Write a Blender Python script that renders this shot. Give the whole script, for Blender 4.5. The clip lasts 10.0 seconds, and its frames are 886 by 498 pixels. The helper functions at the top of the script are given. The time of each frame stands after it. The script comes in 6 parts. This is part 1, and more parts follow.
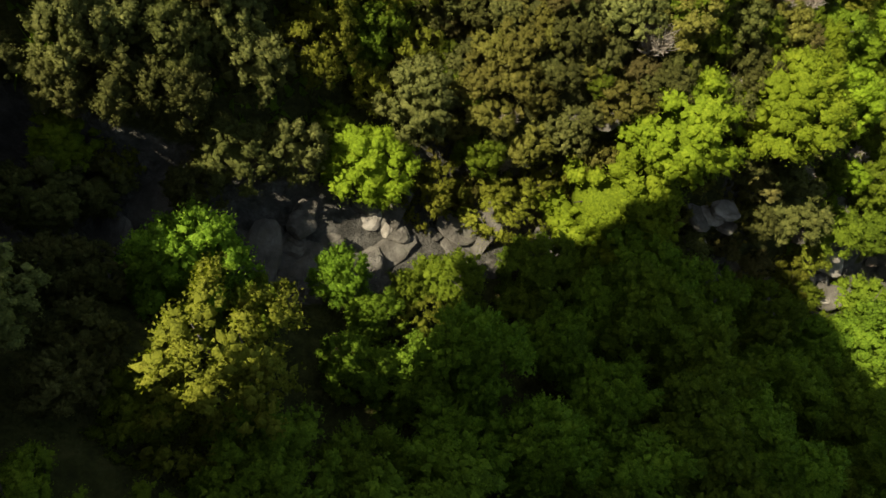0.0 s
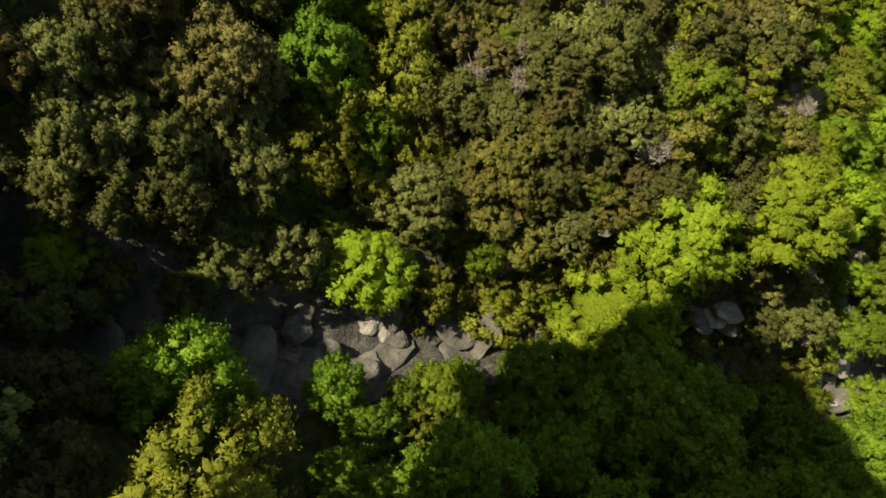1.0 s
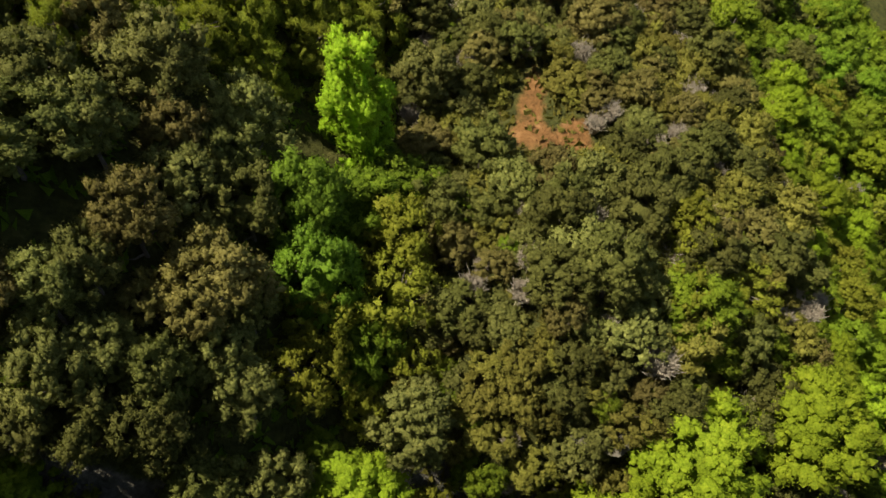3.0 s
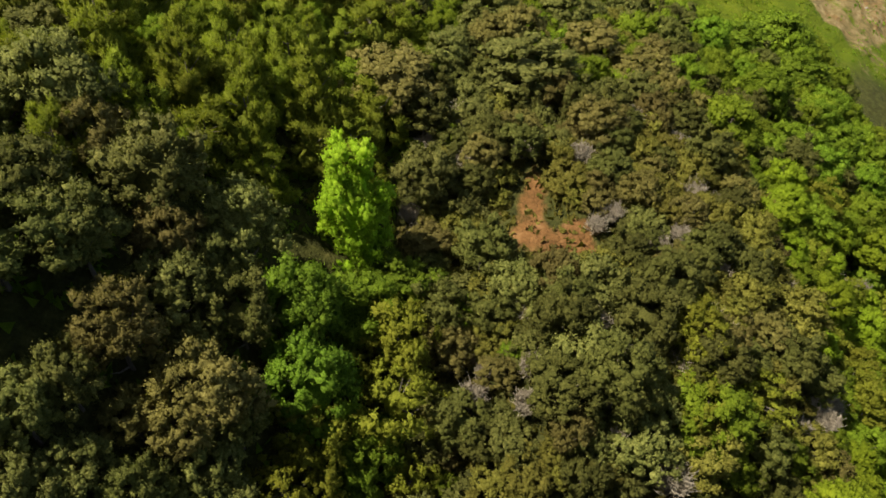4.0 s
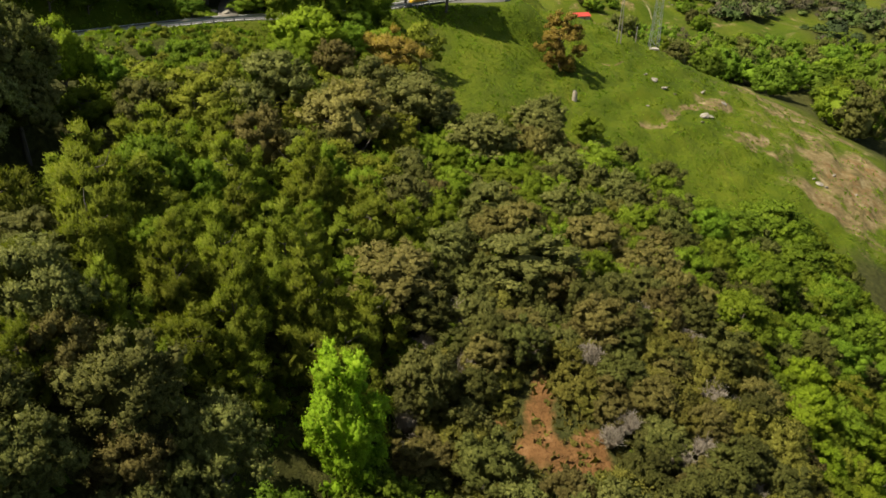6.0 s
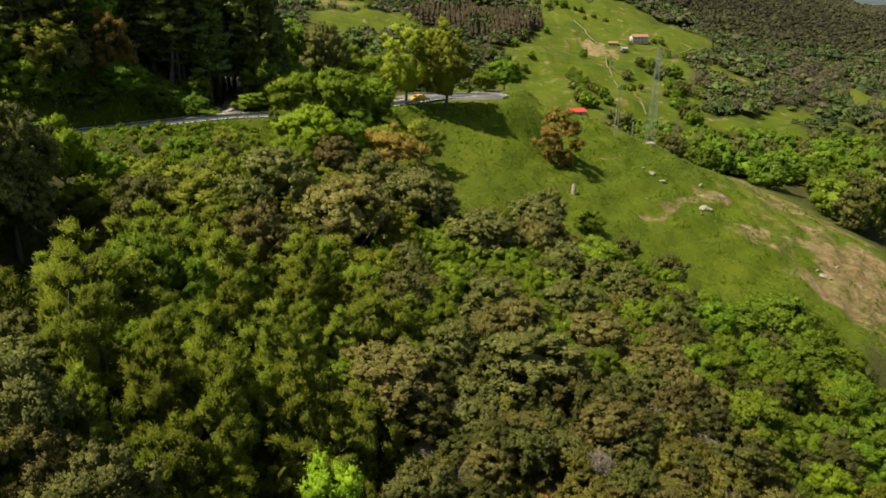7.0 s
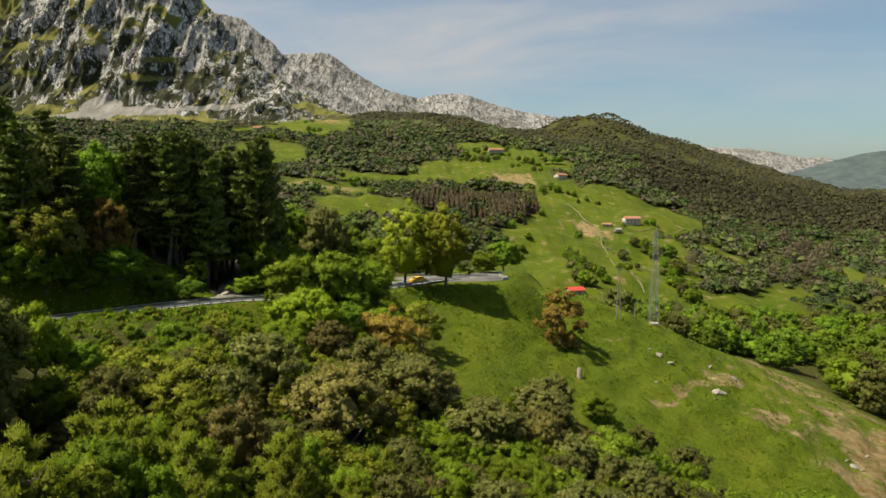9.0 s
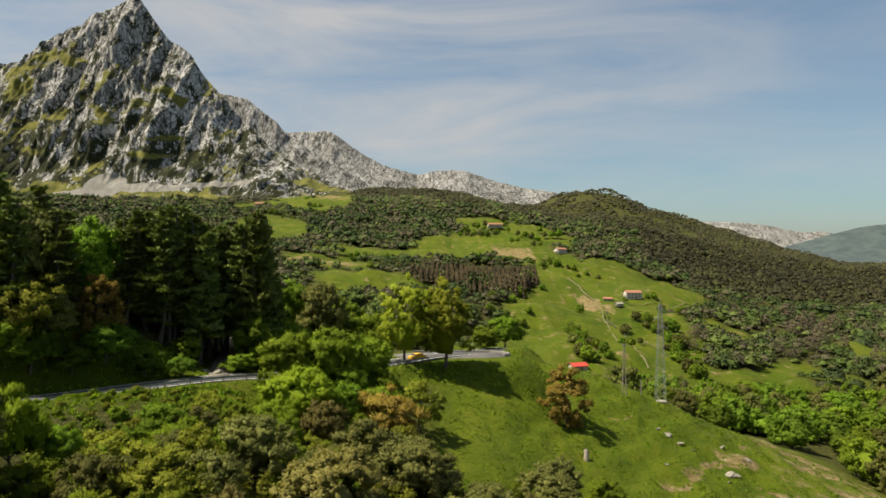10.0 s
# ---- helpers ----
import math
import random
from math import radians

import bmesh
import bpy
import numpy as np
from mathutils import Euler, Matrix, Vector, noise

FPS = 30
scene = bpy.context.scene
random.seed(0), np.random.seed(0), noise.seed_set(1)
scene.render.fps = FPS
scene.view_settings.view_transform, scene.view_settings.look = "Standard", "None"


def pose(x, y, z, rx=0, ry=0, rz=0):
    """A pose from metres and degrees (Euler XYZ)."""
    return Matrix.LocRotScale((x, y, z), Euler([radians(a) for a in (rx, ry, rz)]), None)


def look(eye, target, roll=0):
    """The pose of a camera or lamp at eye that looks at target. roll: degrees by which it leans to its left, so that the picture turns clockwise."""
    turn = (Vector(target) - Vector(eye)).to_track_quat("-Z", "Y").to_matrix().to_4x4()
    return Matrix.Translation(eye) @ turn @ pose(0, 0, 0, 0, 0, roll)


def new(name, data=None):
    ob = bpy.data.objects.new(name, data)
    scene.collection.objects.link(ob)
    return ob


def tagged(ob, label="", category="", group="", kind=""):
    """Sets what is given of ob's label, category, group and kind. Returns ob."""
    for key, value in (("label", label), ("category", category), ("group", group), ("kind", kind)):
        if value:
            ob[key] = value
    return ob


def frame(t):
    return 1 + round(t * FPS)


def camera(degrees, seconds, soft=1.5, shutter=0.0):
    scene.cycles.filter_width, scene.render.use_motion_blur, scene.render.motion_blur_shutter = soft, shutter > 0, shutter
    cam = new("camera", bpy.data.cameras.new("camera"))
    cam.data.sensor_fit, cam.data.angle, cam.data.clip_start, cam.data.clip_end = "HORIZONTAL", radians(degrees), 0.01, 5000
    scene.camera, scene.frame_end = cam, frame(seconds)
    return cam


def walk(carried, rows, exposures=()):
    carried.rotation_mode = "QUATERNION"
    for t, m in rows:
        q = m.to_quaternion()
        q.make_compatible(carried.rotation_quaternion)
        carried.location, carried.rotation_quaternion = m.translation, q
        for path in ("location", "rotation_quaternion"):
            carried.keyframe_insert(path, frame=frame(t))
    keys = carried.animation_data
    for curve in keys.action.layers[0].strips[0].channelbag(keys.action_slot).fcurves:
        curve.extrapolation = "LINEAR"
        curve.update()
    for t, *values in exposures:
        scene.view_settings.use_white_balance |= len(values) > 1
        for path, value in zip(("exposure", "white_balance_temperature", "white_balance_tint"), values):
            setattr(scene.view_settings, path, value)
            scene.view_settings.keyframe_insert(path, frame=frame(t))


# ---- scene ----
cam = camera(65.4, 10.0, soft=1.6)
# seconds, x, y, z, pitch, roll, yaw
ROWS = [
    (0, -0.64, 0.07, 69.08, -68.37, 0.71, -1.24),
    (0.5, -0.6, 1, 69.17, -65.05, 0.76, -1.17),
    (1, -0.56, 2.01, 69.25, -61.79, 0.83, -1.1),
    (1.5, -0.51, 3.05, 69.29, -58.5, 0.75, -0.94),
    (2, -0.51, 4.12, 69.39, -55.26, 0.88, -0.98),
    (2.5, -0.39, 5.08, 69.42, -51.81, 0.7, -0.74),
    (4, -0.31, 8.19, 69.62, -41.64, 0.69, -0.56),
    (4.5, -0.31, 9.32, 69.74, -38.28, 0.74, -0.48),
    (5, -0.24, 10.32, 69.86, -34.97, 0.77, -0.4),
    (5.5, -0.21, 11.42, 69.92, -31.35, 0.71, -0.31),
    (7, -0.07, 14.49, 69.93, -20.27, 0.4, -0.07),
    (7.5, -0.05, 15.58, 70.03, -16.63, 0.41, -0.05),
    (8, -0.08, 16.83, 69.95, -13, 0.24, -0.03),
    (8.5, -0.08, 18.11, 70, -9.32, 0.2, -0.03),
    (9, 0.02, 19.33, 70.06, -5.68, 0.15, -0),
    (9.5, -0.04, 20.69, 70.07, -2.05, 0.09, -0.01),
    (10, 0, 22, 70, 0.5, -0, 0),
]
walk(cam, [(t, pose(x, y, z, 0, 0, yaw) @ pose(0, 0, 0, 90 + pitch, 0, 0) @ pose(0, 0, 0, 0, 0, roll)) for t, x, y, z, pitch, roll, yaw in ROWS], exposures=[(0.0, 1.10), (1.5, 1.17), (3.0, 1.15), (5.0, 0.94), (6.0, 0.86), (8.0, 0.80), (10.0, 0.77)])

# ---- light: sun over the left shoulder, thin high cloud ----
SUN_FROM = Vector((-0.85, -0.10, 1.50)).normalized()
SUN_ELEVATION = math.asin(SUN_FROM.z)
SUN_TURN = math.atan2(SUN_FROM.x, SUN_FROM.y)

sun_data = bpy.data.lights.new("sun", "SUN")
sun_data.energy, sun_data.angle, sun_data.color = 4.9, radians(0.5), (1.0, 0.90, 0.72)
sun = new("sun", sun_data)
sun.matrix_world = look(SUN_FROM * 900, (0, 0, 0))

world = bpy.data.worlds.new("sky")
scene.world = world
world.use_nodes = True
wn, wl = world.node_tree.nodes, world.node_tree.links
wn.clear()
sky = wn.new("ShaderNodeTexSky")
sky.sky_type, sky.sun_disc = "NISHITA", False
sky.sun_elevation, sky.sun_rotation = SUN_ELEVATION, SUN_TURN
sky.air_density, sky.dust_density, sky.ozone_density = 1.0, 1.2, 2.0
w_geo = wn.new("ShaderNodeTexCoord")
w_map = wn.new("ShaderNodeMapping")
w_map.inputs["Scale"].default_value = (1.4, 2.2, 7.5)
w_map.inputs["Rotation"].default_value = (0.0, radians(-5), radians(20))
w_noise = wn.new("ShaderNodeTexNoise")
w_noise.inputs["Scale"].default_value, w_noise.inputs["Detail"].default_value = 1.6, 7.0
w_noise.inputs["Roughness"].default_value, w_noise.inputs["Distortion"].default_value = 0.55, 0.6
w_ramp = wn.new("ShaderNodeValToRGB")
w_ramp.color_ramp.elements[0].position, w_ramp.color_ramp.elements[0].color = 0.30, (0.06, 0.06, 0.06, 1)
w_ramp.color_ramp.elements[1].position, w_ramp.color_ramp.elements[1].color = 0.66, (0.9, 0.9, 0.9, 1)
w_split = wn.new("ShaderNodeSeparateXYZ")
w_clear = wn.new("ShaderNodeMapRange")
w_clear.inputs["From Min"].default_value, w_clear.inputs["From Max"].default_value = 0.05, 0.50
w_clear.inputs["To Min"].default_value, w_clear.inputs["To Max"].default_value = 1.0, 0.35
w_thin = wn.new("ShaderNodeMath")
w_thin.operation = "MULTIPLY"
w_mix = wn.new("ShaderNodeMix")
w_mix.data_type = "RGBA"
w_mix.inputs["B"].default_value = (5.7, 5.65, 5.6, 1)
w_tint = wn.new("ShaderNodeMix")
w_tint.data_type, w_tint.blend_type = "RGBA", "MULTIPLY"
w_tint.inputs["Factor"].default_value = 1.0
w_tint.inputs["B"].default_value = (0.94, 1.10, 1.08, 1)
w_back = wn.new("ShaderNodeBackground")
w_back.inputs["Strength"].default_value = 0.057
w_out = wn.new("ShaderNodeOutputWorld")
wl.new(w_geo.outputs["Generated"], w_map.inputs["Vector"])
wl.new(w_map.outputs["Vector"], w_noise.inputs["Vector"])
wl.new(w_noise.outputs["Fac"], w_ramp.inputs["Fac"])
wl.new(w_geo.outputs["Generated"], w_split.inputs[0])
wl.new(w_split.outputs["X"], w_clear.inputs["Value"])
wl.new(w_ramp.outputs["Color"], w_thin.inputs[0])
wl.new(w_clear.outputs["Result"], w_thin.inputs[1])
wl.new(w_thin.outputs[0], w_mix.inputs["Factor"])
wl.new(sky.outputs["Color"], w_tint.inputs["A"])
wl.new(w_tint.outputs["Result"], w_mix.inputs["A"])
wl.new(w_mix.outputs["Result"], w_back.inputs["Color"])
wl.new(w_back.outputs["Background"], w_out.inputs["Surface"])

# ---- materials ----
class Nodes:
    """A small writer of node materials."""

    def __init__(self, name):
        self.mat = bpy.data.materials.new(name)
        self.mat.use_nodes = True
        self.n, self.l = self.mat.node_tree.nodes, self.mat.node_tree.links
        self.n.clear()
        self.out = self.n.new("ShaderNodeOutputMaterial")
        self.coord = None

    def place(self):
        if self.coord is None:
            self.coord = self.n.new("ShaderNodeTexCoord").outputs["Object"]
        return self.coord

    def link(self, a, b):
        self.l.new(a, b)

    def noise(self, scale, detail=4.0, rough=0.55, stretch=None, distortion=0.0):
        node = self.n.new("ShaderNodeTexNoise")
        node.inputs["Scale"].default_value, node.inputs["Detail"].default_value = scale, detail
        node.inputs["Roughness"].default_value, node.inputs["Distortion"].default_value = rough, distortion
        vector = self.place()
        if stretch:
            m = self.n.new("ShaderNodeMapping")
            m.inputs["Scale"].default_value = stretch
            self.link(vector, m.inputs["Vector"])
            vector = m.outputs["Vector"]
        self.link(vector, node.inputs["Vector"])
        return node.outputs["Fac"]

    def ramp(self, fac, stops):
        node = self.n.new("ShaderNodeValToRGB")
        e = node.color_ramp.elements
        while len(e) < len(stops):
            e.new(0.5)
        for el, (p, c) in zip(e, stops):
            el.position = p
            el.color = (*c, 1) if len(c) == 3 else c
        self.link(fac, node.inputs["Fac"])
        return node.outputs["Color"]

    def step(self, fac, a, b):
        node = self.n.new("ShaderNodeMapRange")
        node.interpolation_type = "SMOOTHSTEP"
        node.inputs["From Min"].default_value, node.inputs["From Max"].default_value = a, b
        self.link(fac, node.inputs["Value"])
        return node.outputs["Result"]

    def mix(self, fac, a, b, blend="MIX"):
        node = self.n.new("ShaderNodeMix")
        node.data_type, node.blend_type = "RGBA", blend
        for socket, v in (("Factor", fac), ("A", a), ("B", b)):
            if hasattr(v, "is_linked"):
                self.link(v, node.inputs[socket])
            elif socket == "Factor":
                node.inputs[socket].default_value = v
            else:
                node.inputs[socket].default_value = (*v, 1)
        return node.outputs["Result"]

    def math(self, op, a, b=0.0):
        node = self.n.new("ShaderNodeMath")
        node.operation = op
        for i, v in enumerate((a, b)):
            if hasattr(v, "is_linked"):
                self.link(v, node.inputs[i])
            else:
                node.inputs[i].default_value = v
        return node.outputs[0]

    def attribute(self, name):
        node = self.n.new("ShaderNodeAttribute")
        node.attribute_name = name
        return node.outputs["Fac"]

    def random(self):
        return self.n.new("ShaderNodeObjectInfo").outputs["Random"]

    def island(self):
        return self.n.new("ShaderNodeNewGeometry").outputs["Random Per Island"]

    def up(self):
        g = self.n.new("ShaderNodeNewGeometry")
        s = self.n.new("ShaderNodeSeparateXYZ")
        self.link(g.outputs["Normal"], s.inputs[0])
        return s.outputs["Z"]

    def bump(self, height, strength, distance):
        node = self.n.new("ShaderNodeBump")
        node.inputs["Strength"].default_value, node.inputs["Distance"].default_value = strength, distance
        self.link(height, node.inputs["Height"])
        return node.outputs["Normal"]

    def surface(self, colour, rough=0.8, metal=0.0, normal=None, specular=0.3):
        p = self.n.new("ShaderNodeBsdfPrincipled")
        if hasattr(colour, "is_linked"):
            self.link(colour, p.inputs["Base Color"])
        else:
            p.inputs["Base Color"].default_value = (*colour, 1)
        p.inputs["Roughness"].default_value, p.inputs["Metallic"].default_value = rough, metal
        p.inputs["Specular IOR Level"].default_value = specular
        if normal is not None:
            self.link(normal, p.inputs["Normal"])
        self.link(p.outputs["BSDF"], self.out.inputs["Surface"])
        return self.mat


def leaf_material(name, dark, mid, light, through_light=0.3, patch=0.5, hue=0.010):
    """Foliage: tone by leaf, by clump and by tree, part of the light passing through."""
    m = Nodes(name)
    clump = m.noise(patch, 3.0, 0.6)
    fleck = m.noise(24.0, 3.0, 0.75)
    tone = m.math("ADD", m.math("ADD", m.math("MULTIPLY", clump, 0.50), m.math("SUBTRACT", m.math("MULTIPLY", fleck, 1.0), 0.30)), m.math("MULTIPLY", m.island(), 0.22))
    relief = m.bump(fleck, 0.85, 0.16)
    colour = m.ramp(tone, [(0.28, dark), (0.55, mid), (0.82, light)])
    hsv = m.n.new("ShaderNodeHueSaturation")
    r = m.random()
    m.link(m.math("ADD", m.math("MULTIPLY", r, 2 * hue), 0.5 - hue), hsv.inputs["Hue"])
    m.link(m.math("ADD", m.math("MULTIPLY", r, 0.5), 0.75), hsv.inputs["Value"])
    m.link(colour, hsv.inputs["Color"])
    d = m.n.new("ShaderNodeBsdfPrincipled")
    m.link(hsv.outputs["Color"], d.inputs["Base Color"])
    d.inputs["Roughness"].default_value, d.inputs["Specular IOR Level"].default_value = 0.75, 0.12
    t = m.n.new("ShaderNodeBsdfTranslucent")
    m.link(relief, d.inputs["Normal"])
    warm = m.mix(0.6, hsv.outputs["Color"], (0.75, 0.9, 0.12), "MULTIPLY")
    bright = m.mix(1.0, warm, (1.9, 1.9, 1.9), "MULTIPLY")
    m.link(bright, t.inputs["Color"])
    s = m.n.new("ShaderNodeMixShader")
    s.inputs["Fac"].default_value = through_light
    m.link(d.outputs["BSDF"], s.inputs[1])
    m.link(t.outputs["BSDF"], s.inputs[2])
    m.link(s.outputs["Shader"], m.out.inputs["Surface"])
    return m.mat


LEAF_HOLM = leaf_material("leaf_holm_oak", (0.053, 0.061, 0.014), (0.119, 0.127, 0.03), (0.244, 0.241, 0.065), 0.15, 0.9)
LEAF_HOLM_GREY = leaf_material("leaf_holm_grey", (0.041, 0.046, 0.009), (0.085, 0.092, 0.019), (0.171, 0.169, 0.041), 0.15, 0.9)
LEAF_HOLM_GOLD = leaf_material("leaf_holm_flowering", (0.063, 0.057, 0.014), (0.142, 0.124, 0.033), (0.252, 0.216, 0.066), 0.18, 0.9)
LEAF_GREEN = leaf_material("leaf_green", (0.046, 0.078, 0.006), (0.113, 0.179, 0.011), (0.215, 0.3, 0.022), 0.30, 0.7)
LEAF_DEEP = leaf_material("leaf_deep_green", (0.042, 0.072, 0.006), (0.102, 0.162, 0.012), (0.18, 0.262, 0.024), 0.30, 0.7)
LEAF_LIME = leaf_material("leaf_lime", (0.085, 0.124, 0.006), (0.181, 0.249, 0.012), (0.298, 0.357, 0.023), 0.35, 0.7)
LEAF_TALL = leaf_material("leaf_tall_bright", (0.100, 0.160, 0.008), (0.220, 0.320, 0.016), (0.340, 0.430, 0.030), 0.38, 0.7)
LEAF_YELLOW = leaf_material("leaf_yellow_green", (0.077, 0.089, 0.009), (0.176, 0.194, 0.017), (0.297, 0.299, 0.037), 0.30, 0.7)
LEAF_PLANE = leaf_material("leaf_plane", (0.117, 0.135, 0.011), (0.239, 0.264, 0.023), (0.361, 0.366, 0.051), 0.45, 0.5)
LEAF_FRESH = leaf_material("leaf_fresh", (0.058, 0.088, 0.007), (0.14, 0.197, 0.012), (0.246, 0.308, 0.025), 0.32, 0.7)
LEAF_RUST = leaf_material("leaf_rust", (0.094, 0.067, 0.013), (0.212, 0.151, 0.031), (0.356, 0.262, 0.055), 0.25, 0.7)
LEAF_ASH = leaf_material("leaf_young_ash", (0.065, 0.085, 0.008), (0.149, 0.177, 0.015), (0.26, 0.277, 0.032), 0.30, 0.7)
LEAF_TAN = leaf_material("leaf_tan_opening", (0.12, 0.085, 0.018), (0.25, 0.18, 0.037), (0.38, 0.295, 0.068), 0.30, 0.7)
LEAF_BROWN = leaf_material("twigs_in_bud", (0.050, 0.038, 0.024), (0.110, 0.086, 0.056), (0.190, 0.155, 0.105), 0.15, 0.7)
LEAF_PINE = leaf_material("needle_pine", (0.047, 0.065, 0.017), (0.117, 0.152, 0.034), (0.25, 0.286, 0.065), 0.12, 0.7)
LEAF_SCRUB = leaf_material("leaf_scrub", (0.067, 0.069, 0.01), (0.15, 0.144, 0.025), (0.264, 0.241, 0.047), 0.18, 0.9)


def far_leaf_material():
    m = Nodes("leaf_far_wood")
    tone = m.math("ADD", m.math("SUBTRACT", m.math("MULTIPLY", m.noise(0.014, 4.0, 0.6), 1.5), 0.40), m.math("ADD", m.math("MULTIPLY", m.attribute("tree"), 0.34), m.math("MULTIPLY", m.island(), 0.08)))
    c = m.ramp(tone, [(0.20, (0.030, 0.042, 0.016)), (0.38, (0.040, 0.062, 0.017)), (0.49, (0.060, 0.090, 0.020)), (0.56, (0.078, 0.068, 0.040)), (0.66, (0.070, 0.064, 0.036)), (0.74, (0.092, 0.124, 0.026)), (0.90, (0.060, 0.092, 0.020))])
    return m.surface(c, 0.8, normal=m.bump(m.noise(0.9, 5.0, 0.7), 0.6, 0.9), specular=0.12)


def dark_wood_material():
    m = Nodes("leaf_dark_hill_wood")
    tone = m.math("ADD", m.math("MULTIPLY", m.noise(0.010, 5.0, 0.6), 0.70), m.math("MULTIPLY", m.attribute("tree"), 0.40))
    c = m.ramp(tone, [(0.30, (0.024, 0.024, 0.012)), (0.55, (0.037, 0.035, 0.016)), (0.74, (0.048, 0.050, 0.017)), (0.90, (0.062, 0.070, 0.020))])
    return m.surface(c, 0.8, normal=m.bump(m.noise(0.9, 5.0, 0.7), 0.6, 0.9), specular=0.12)


LEAF_FAR, LEAF_DARK_HILL = far_leaf_material(), dark_wood_material()


def bark_material(name, a, b):
    m = Nodes(name)
    c = m.ramp(m.noise(3.0, 6.0, 0.65, (4, 4, 0.6)), [(0.3, a), (0.7, b)])
    return m.surface(c, 0.9, normal=m.bump(m.noise(6.0, 5.0, 0.6, (4, 4, 0.5)), 0.8, 0.05))


BARK = bark_material("bark_grey_brown", (0.045, 0.036, 0.028), (0.16, 0.14, 0.115))
TWIG = bark_material("twig_pale", (0.16, 0.13, 0.095), (0.42, 0.37, 0.29))


def ground_material():
    """Grass, bracken and wood floor, mixed by what grows there."""
    m = Nodes("ground_grass_and_soil")
    big, fine = m.noise(0.028, 8.0, 0.68), m.noise(0.8, 6.0, 0.65)
    grass = m.ramp(m.math("ADD", m.math("MULTIPLY", big, 0.65), m.math("MULTIPLY", fine, 0.35)),
                   [(0.34, (0.027, 0.048, 0.003)), (0.46, (0.057, 0.087, 0.004)), (0.58, (0.086, 0.110, 0.006)), (0.72, (0.127, 0.127, 0.014))])
    dry = m.ramp(m.noise(0.35, 7.0, 0.7), [(0.32, (0.085, 0.078, 0.024)), (0.50, (0.190, 0.142, 0.062)), (0.70, (0.340, 0.275, 0.140))])
    patch = m.step(m.math("ADD", m.noise(0.12, 7.0, 0.68), m.math("MULTIPLY", m.attribute("dry"), 0.55)), 0.66, 0.82)
    fern = m.step(m.math("ADD", m.math("MULTIPLY", m.noise(0.10, 4.0, 0.6), 0.6), m.math("MULTIPLY", m.noise(0.55, 6.0, 0.7), 0.4)), 0.50, 0.60)
    grass = m.mix(m.math("MULTIPLY", fern, 0.55), grass, (0.046, 0.070, 0.005))
    sward = m.step(m.noise(0.055, 9.0, 0.74, (1.0, 0.6, 1.0)), 0.47, 0.60)
    grass = m.mix(m.math("MULTIPLY", sward, 0.45), grass, (0.101, 0.111, 0.013))
    lush = m.ramp(m.noise(0.13, 9.0, 0.74, (1.0, 0.55, 1.0), 0.6), [(0.34, (0.034, 0.057, 0.003)), (0.46, (0.074, 0.111, 0.004)), (0.56, (0.117, 0.151, 0.007)), (0.70, (0.175, 0.175, 0.017))])
    grass = m.mix(m.math("MULTIPLY", m.attribute("lush"), 0.48), grass, lush)
    c = m.mix(patch, grass, dry)
    litter = m.ramp(m.noise(1.1, 7.0, 0.7), [(0.30, (0.022, 0.024, 0.008)), (0.52, (0.054, 0.058, 0.014)), (0.75, (0.105, 0.098, 0.030))])
    c = m.mix(m.attribute("wood"), c, litter)
    soil = m.ramp(m.noise(0.9, 6.0, 0.65), [(0.30, (0.110, 0.056, 0.020)), (0.55, (0.205, 0.104, 0.038)), (0.78, (0.290, 0.165, 0.075))])
    c = m.mix(m.step(m.math("ADD", m.attribute("soil"), m.math("MULTIPLY", m.noise(0.45, 8.0, 0.7), 1.6)), 1.30, 1.80), c, soil)
    rock = m.ramp(m.noise(0.7, 8.0, 0.68), [(0.30, (0.040, 0.038, 0.030)), (0.55, (0.105, 0.098, 0.080)), (0.78, (0.210, 0.196, 0.162))])
    c = m.mix(m.step(m.math("ADD", m.attribute("rock"), m.math("MULTIPLY", m.noise(0.5, 6.0), 0.5)), 0.60, 0.80), c, rock)
    h = m.math("ADD", m.math("MULTIPLY", m.noise(0.5, 7.0, 0.7), 1.0), m.math("MULTIPLY", m.noise(4.0, 5.0, 0.7), 0.25))
    return m.surface(c, 0.95, normal=m.bump(h, 1.0, 0.8), specular=0.1)


def rock_material(name, dark, mid, light, scale=0.7):
    m = Nodes(name)
    c = m.ramp(m.noise(scale, 8.0, 0.68), [(0.30, dark), (0.52, mid), (0.75, light)])
    c = m.mix(m.step(m.noise(scale * 0.5, 5.0, 0.6), 0.60, 0.75), c, (0.10, 0.10, 0.06))
    return m.surface(c, 0.9, normal=m.bump(m.noise(scale * 3, 8.0, 0.7), 1.0, 0.25), specular=0.2)


